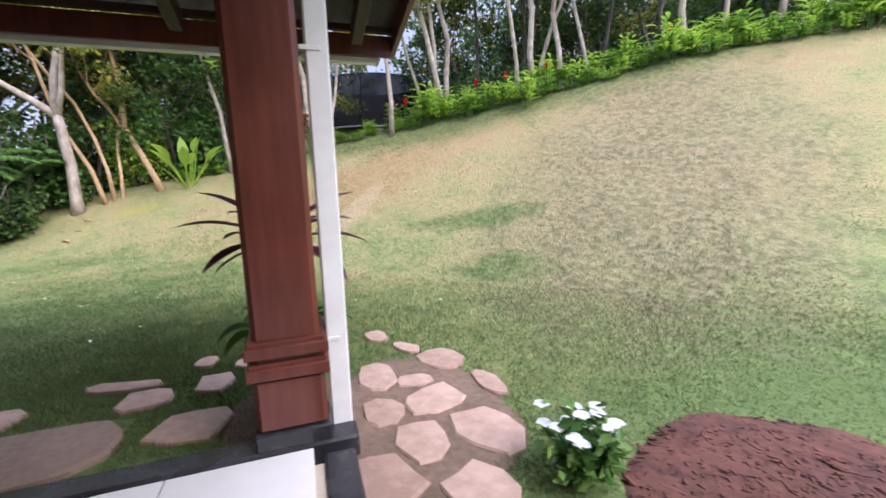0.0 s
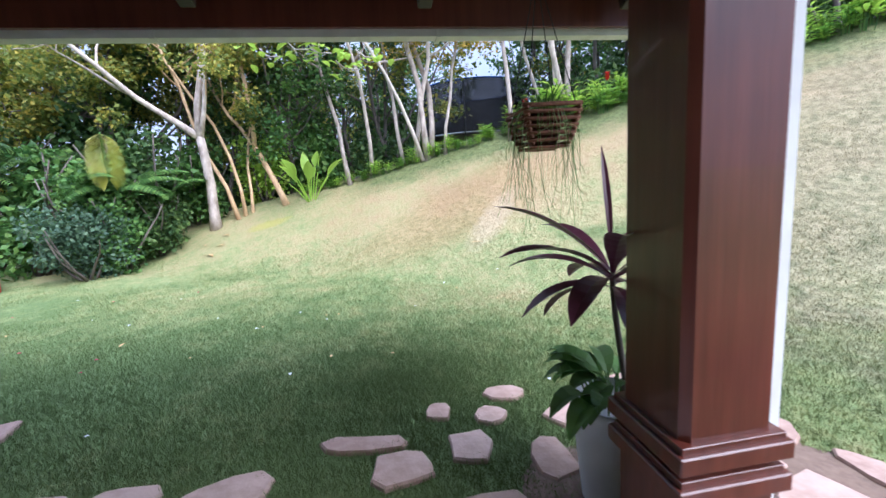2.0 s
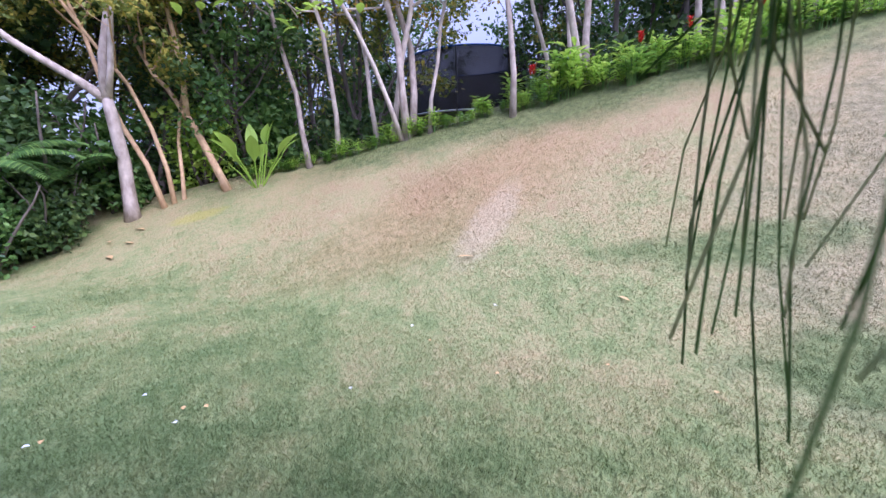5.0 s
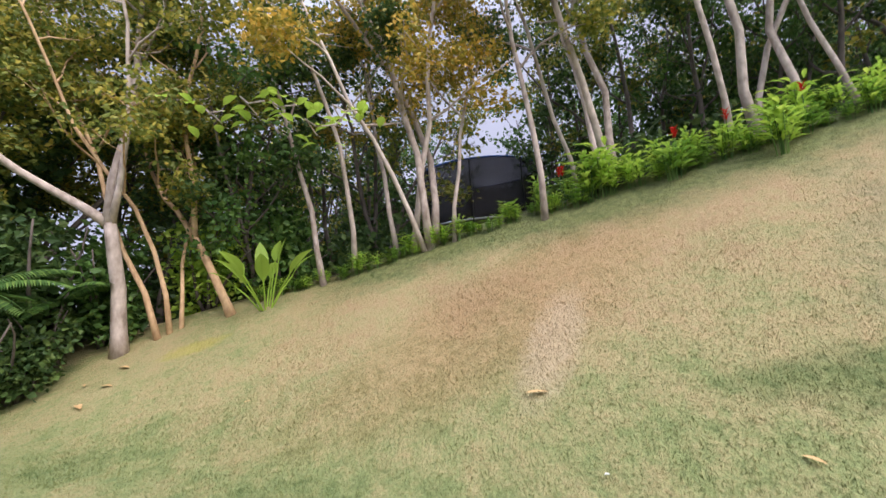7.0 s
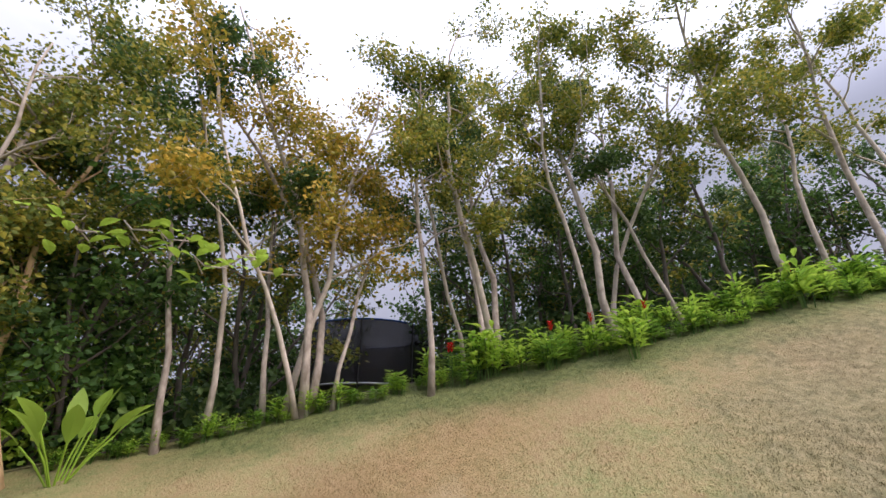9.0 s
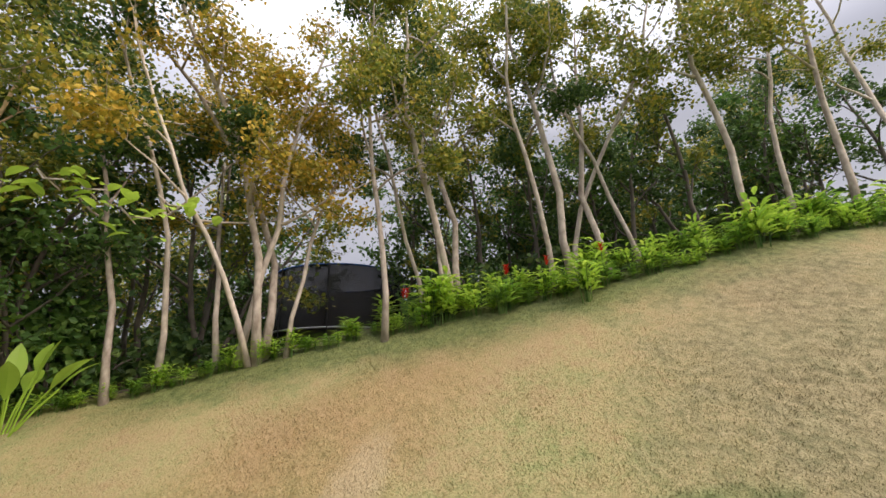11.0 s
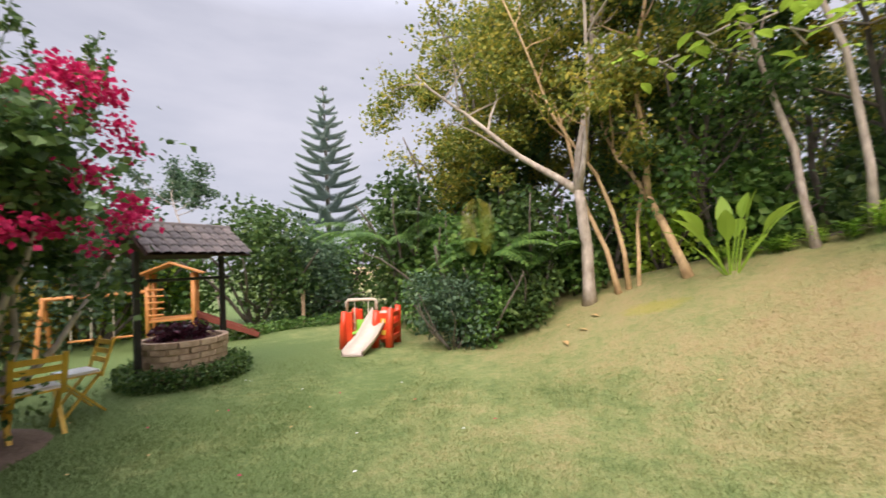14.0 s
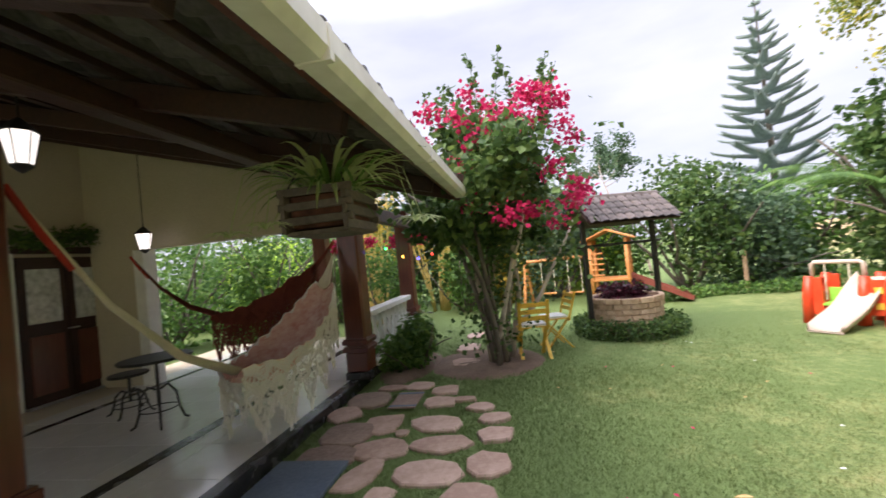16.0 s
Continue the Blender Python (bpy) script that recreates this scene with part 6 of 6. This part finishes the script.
for i in range(24):
    u = i / 23
    for w in (-1, 1):
        g.blade((-0.06 * u, -0.05 * u, 2.75 - 0.85 * u), (w * (0.95 - 0.45 * u) - 0.1, -w * (0.95 - 0.45 * u) - 0.1, -0.75 - 0.7 * u), 0.45 * math.sin(math.pi * (0.2 + 0.65 * u)) + 0.06, 0.08, 0.4, 4, 0.1, 0.45)
part("leaf_blade", g, LEAF_YELLOW, t, "pale yellow split leaf")
# pale new leaves in the canopy
LIME_AT = ((8.92, 3.08, 4.3), (8.8, 2.46, 4.4), (8.72, 1.99, 4.3), (8.65, 1.44, 3.95), (8.55, 0.99, 4.15))
rl = np.random.default_rng(151)
for k, (x, y, z) in enumerate(LIME_AT):
    t = thing("lime_spray", "hanging spray of large lime leaves in the canopy", "foliage", (x, y, z), group="lime sprays")
    g = Geo()
    g.tube([(0.9, 0.1, 0.25), (0.3, 0.2, 0.3), (0, 0, 0.05), (-0.3, -0.3, -0.05)], 0.012, 5)
    part("twig", g, BARK, t)
    for j in range(11):
        gg = Geo()
        a = rl.uniform(0, 6.28)
        gg.blade((rl.uniform(-0.5, 0.6), rl.uniform(-0.6, 0.5), rl.uniform(-0.05, 0.25)), (math.cos(a), math.sin(a), -0.1), rl.uniform(0.18, 0.3), 0.16, 1.0, 4, 0.1, 0.5)
        part("leaf", gg, LEAF_LIME, t)

# ---- fallen leaves and petals ----
for k, (x, y, s, turn) in enumerate(((5.52, -0.56, 0.15, 80), (9.25, 4.5, 0.2, 60), (8.3, 4.55, 0.24, 40), (8.75, 4.47, 0.18, 70), (4.13, -1.6, 0.1, 10), (9.0, 4.9, 0.14, 30), (3.3, 3.6, 0.08, 0), (7.2, 2.2, 0.08, 140))):
    t = thing("fallen_leaf", "dry tan leaf fallen on the grass", "leaf", (x, y, ground_z(x, y) + 0.03), turn, "fallen leaves")
    g = Geo()
    g.blade((-s / 2, 0, 0.0), (1, 0, 0.12), s * 1.3, s * 0.38, 0.25, 5, 0.15, 0.5)
    part("blade", g, DRY_LEAF, t)
rp = np.random.default_rng(161)
for k in range(46):
    x, y = (rp.uniform(1.9, 6.0), rp.uniform(2.6, 7.6)) if k < 26 else (rp.uniform(1.4, 5.0), rp.uniform(-1.5, 3.0))
    t = thing("fallen_petal", "small fallen petal on the lawn", "petal", (x, y, ground_z(x, y) + 0.03), rp.uniform(0, 360), "fallen petals")
    g = Geo()
    g.blade((0, 0, 0), (1, 0, 0.3), 0.035, 0.028, 0.5, 3, 0.2, 0.5)
    part("petal", g, BRACT if k % 3 == 0 and k < 26 else (DRY_LEAF if k % 2 else PETAL), t)


# ---- turf ----
def make_turf(count):
    rng = np.random.default_rng(171)
    ang = rng.uniform(0, 2 * math.pi, count * 2)
    r = 7.0 * rng.uniform(0, 1, count * 2) ** 0.9 * np.exp(rng.normal(size=count * 2) * 0.22)
    x, y = 1.9 + r * np.cos(ang), 0.9 + r * np.sin(ang)
    inside = (x < 0.03) & (y > -0.14)
    bed = ((x + 1.15) ** 2 / 0.48 + (y + 1.8) ** 2 / 0.6) < 1
    soil = (((x - 0.15) / 0.7) ** 2 + ((y + 0.5) / 0.6) ** 2 < 0.8) | (((x - 1.55) / 0.95) ** 2 + ((y - 7.0) / 0.85) ** 2 < 0.8)
    crest = np.interp(y, CREST_Y, CREST_X)
    keep = ~(inside | bed | soil) & (x > -3) & (x < crest) & (y < 12)
    for stones in (NEAR_CORNER, FRONT, FAR_WALK, FAR_WALK_2):
        for sx, sy, w, l, turn in stones:
            keep &= ((x - sx) / (0.5 * w)) ** 2 + ((y - sy) / (0.5 * l)) ** 2 > 1
    for sx, sy, w, l in ((0.43, 1.42, 0.5, 0.78), (0.42, 4.4, 0.52, 0.95), (0.3, 5.55, 0.5, 0.5), (0.42, 2.32, 0.66, 0.66), (0.36, 3.78, 0.6, 0.62), (0.78, 5.45, 0.3, 0.5)):
        keep &= (np.abs(x - sx) > w / 2) | (np.abs(y - sy) > l / 2)
    x, y = x[keep][:count], y[keep][:count]
    k = len(x)
    z = np.array([ground_z(a, b) for a, b in zip(x, y)])
    far = np.hypot(x - 1.9, y - 0.9)
    h = rng.uniform(0.006, 0.024, k) * (1 + 0.5 * np.exp(-((x - 1.2) ** 2) / 3))
    w = 0.0022 + 0.0003 * far
    a = rng.uniform(0, 2 * math.pi, k)
    lean = rng.normal(size=(k, 2)) * 0.016
    v = np.empty((k, 3, 3))
    v[:, 0] = np.stack([x - w * np.cos(a), y - w * np.sin(a), z - 0.004], 1)
    v[:, 1] = np.stack([x + w * np.cos(a), y + w * np.sin(a), z - 0.004], 1)
    v[:, 2] = np.stack([x + lean[:, 0], y + lean[:, 1], z + h + 0.012], 1)
    me = bpy.data.meshes.new("grass")
    me.vertices.add(3 * k)
    me.vertices.foreach_set("co", v.reshape(-1))
    me.loops.add(3 * k)
    me.loops.foreach_set("vertex_index", np.arange(3 * k))
    me.polygons.add(k)
    me.polygons.foreach_set("loop_start", np.arange(0, 3 * k, 3))
    me.update(calc_edges=True)
    me.materials.append(LAWN)
    return tagged(new("grass", me), "short mown grass blades of the lawn", "grass", "", "stuff")


make_turf(420000)

# ---- floor tiles ----
floor_ob = bpy.data.objects["floor"]
tile_mesh = boxed(((0, 0, 0), (0.593, 0.593, 0.012))).mesh("floor_tile", TILE)
for i in range(7):
    for j in range(15):
        if i == 0:
            continue
        x, y = -0.445 - 0.6 * (i - 1), 0.36 + 0.6 * j
        o = new("floor_tile", tile_mesh)
        o.parent = floor_ob
        o.location = (x, y, 0.112)
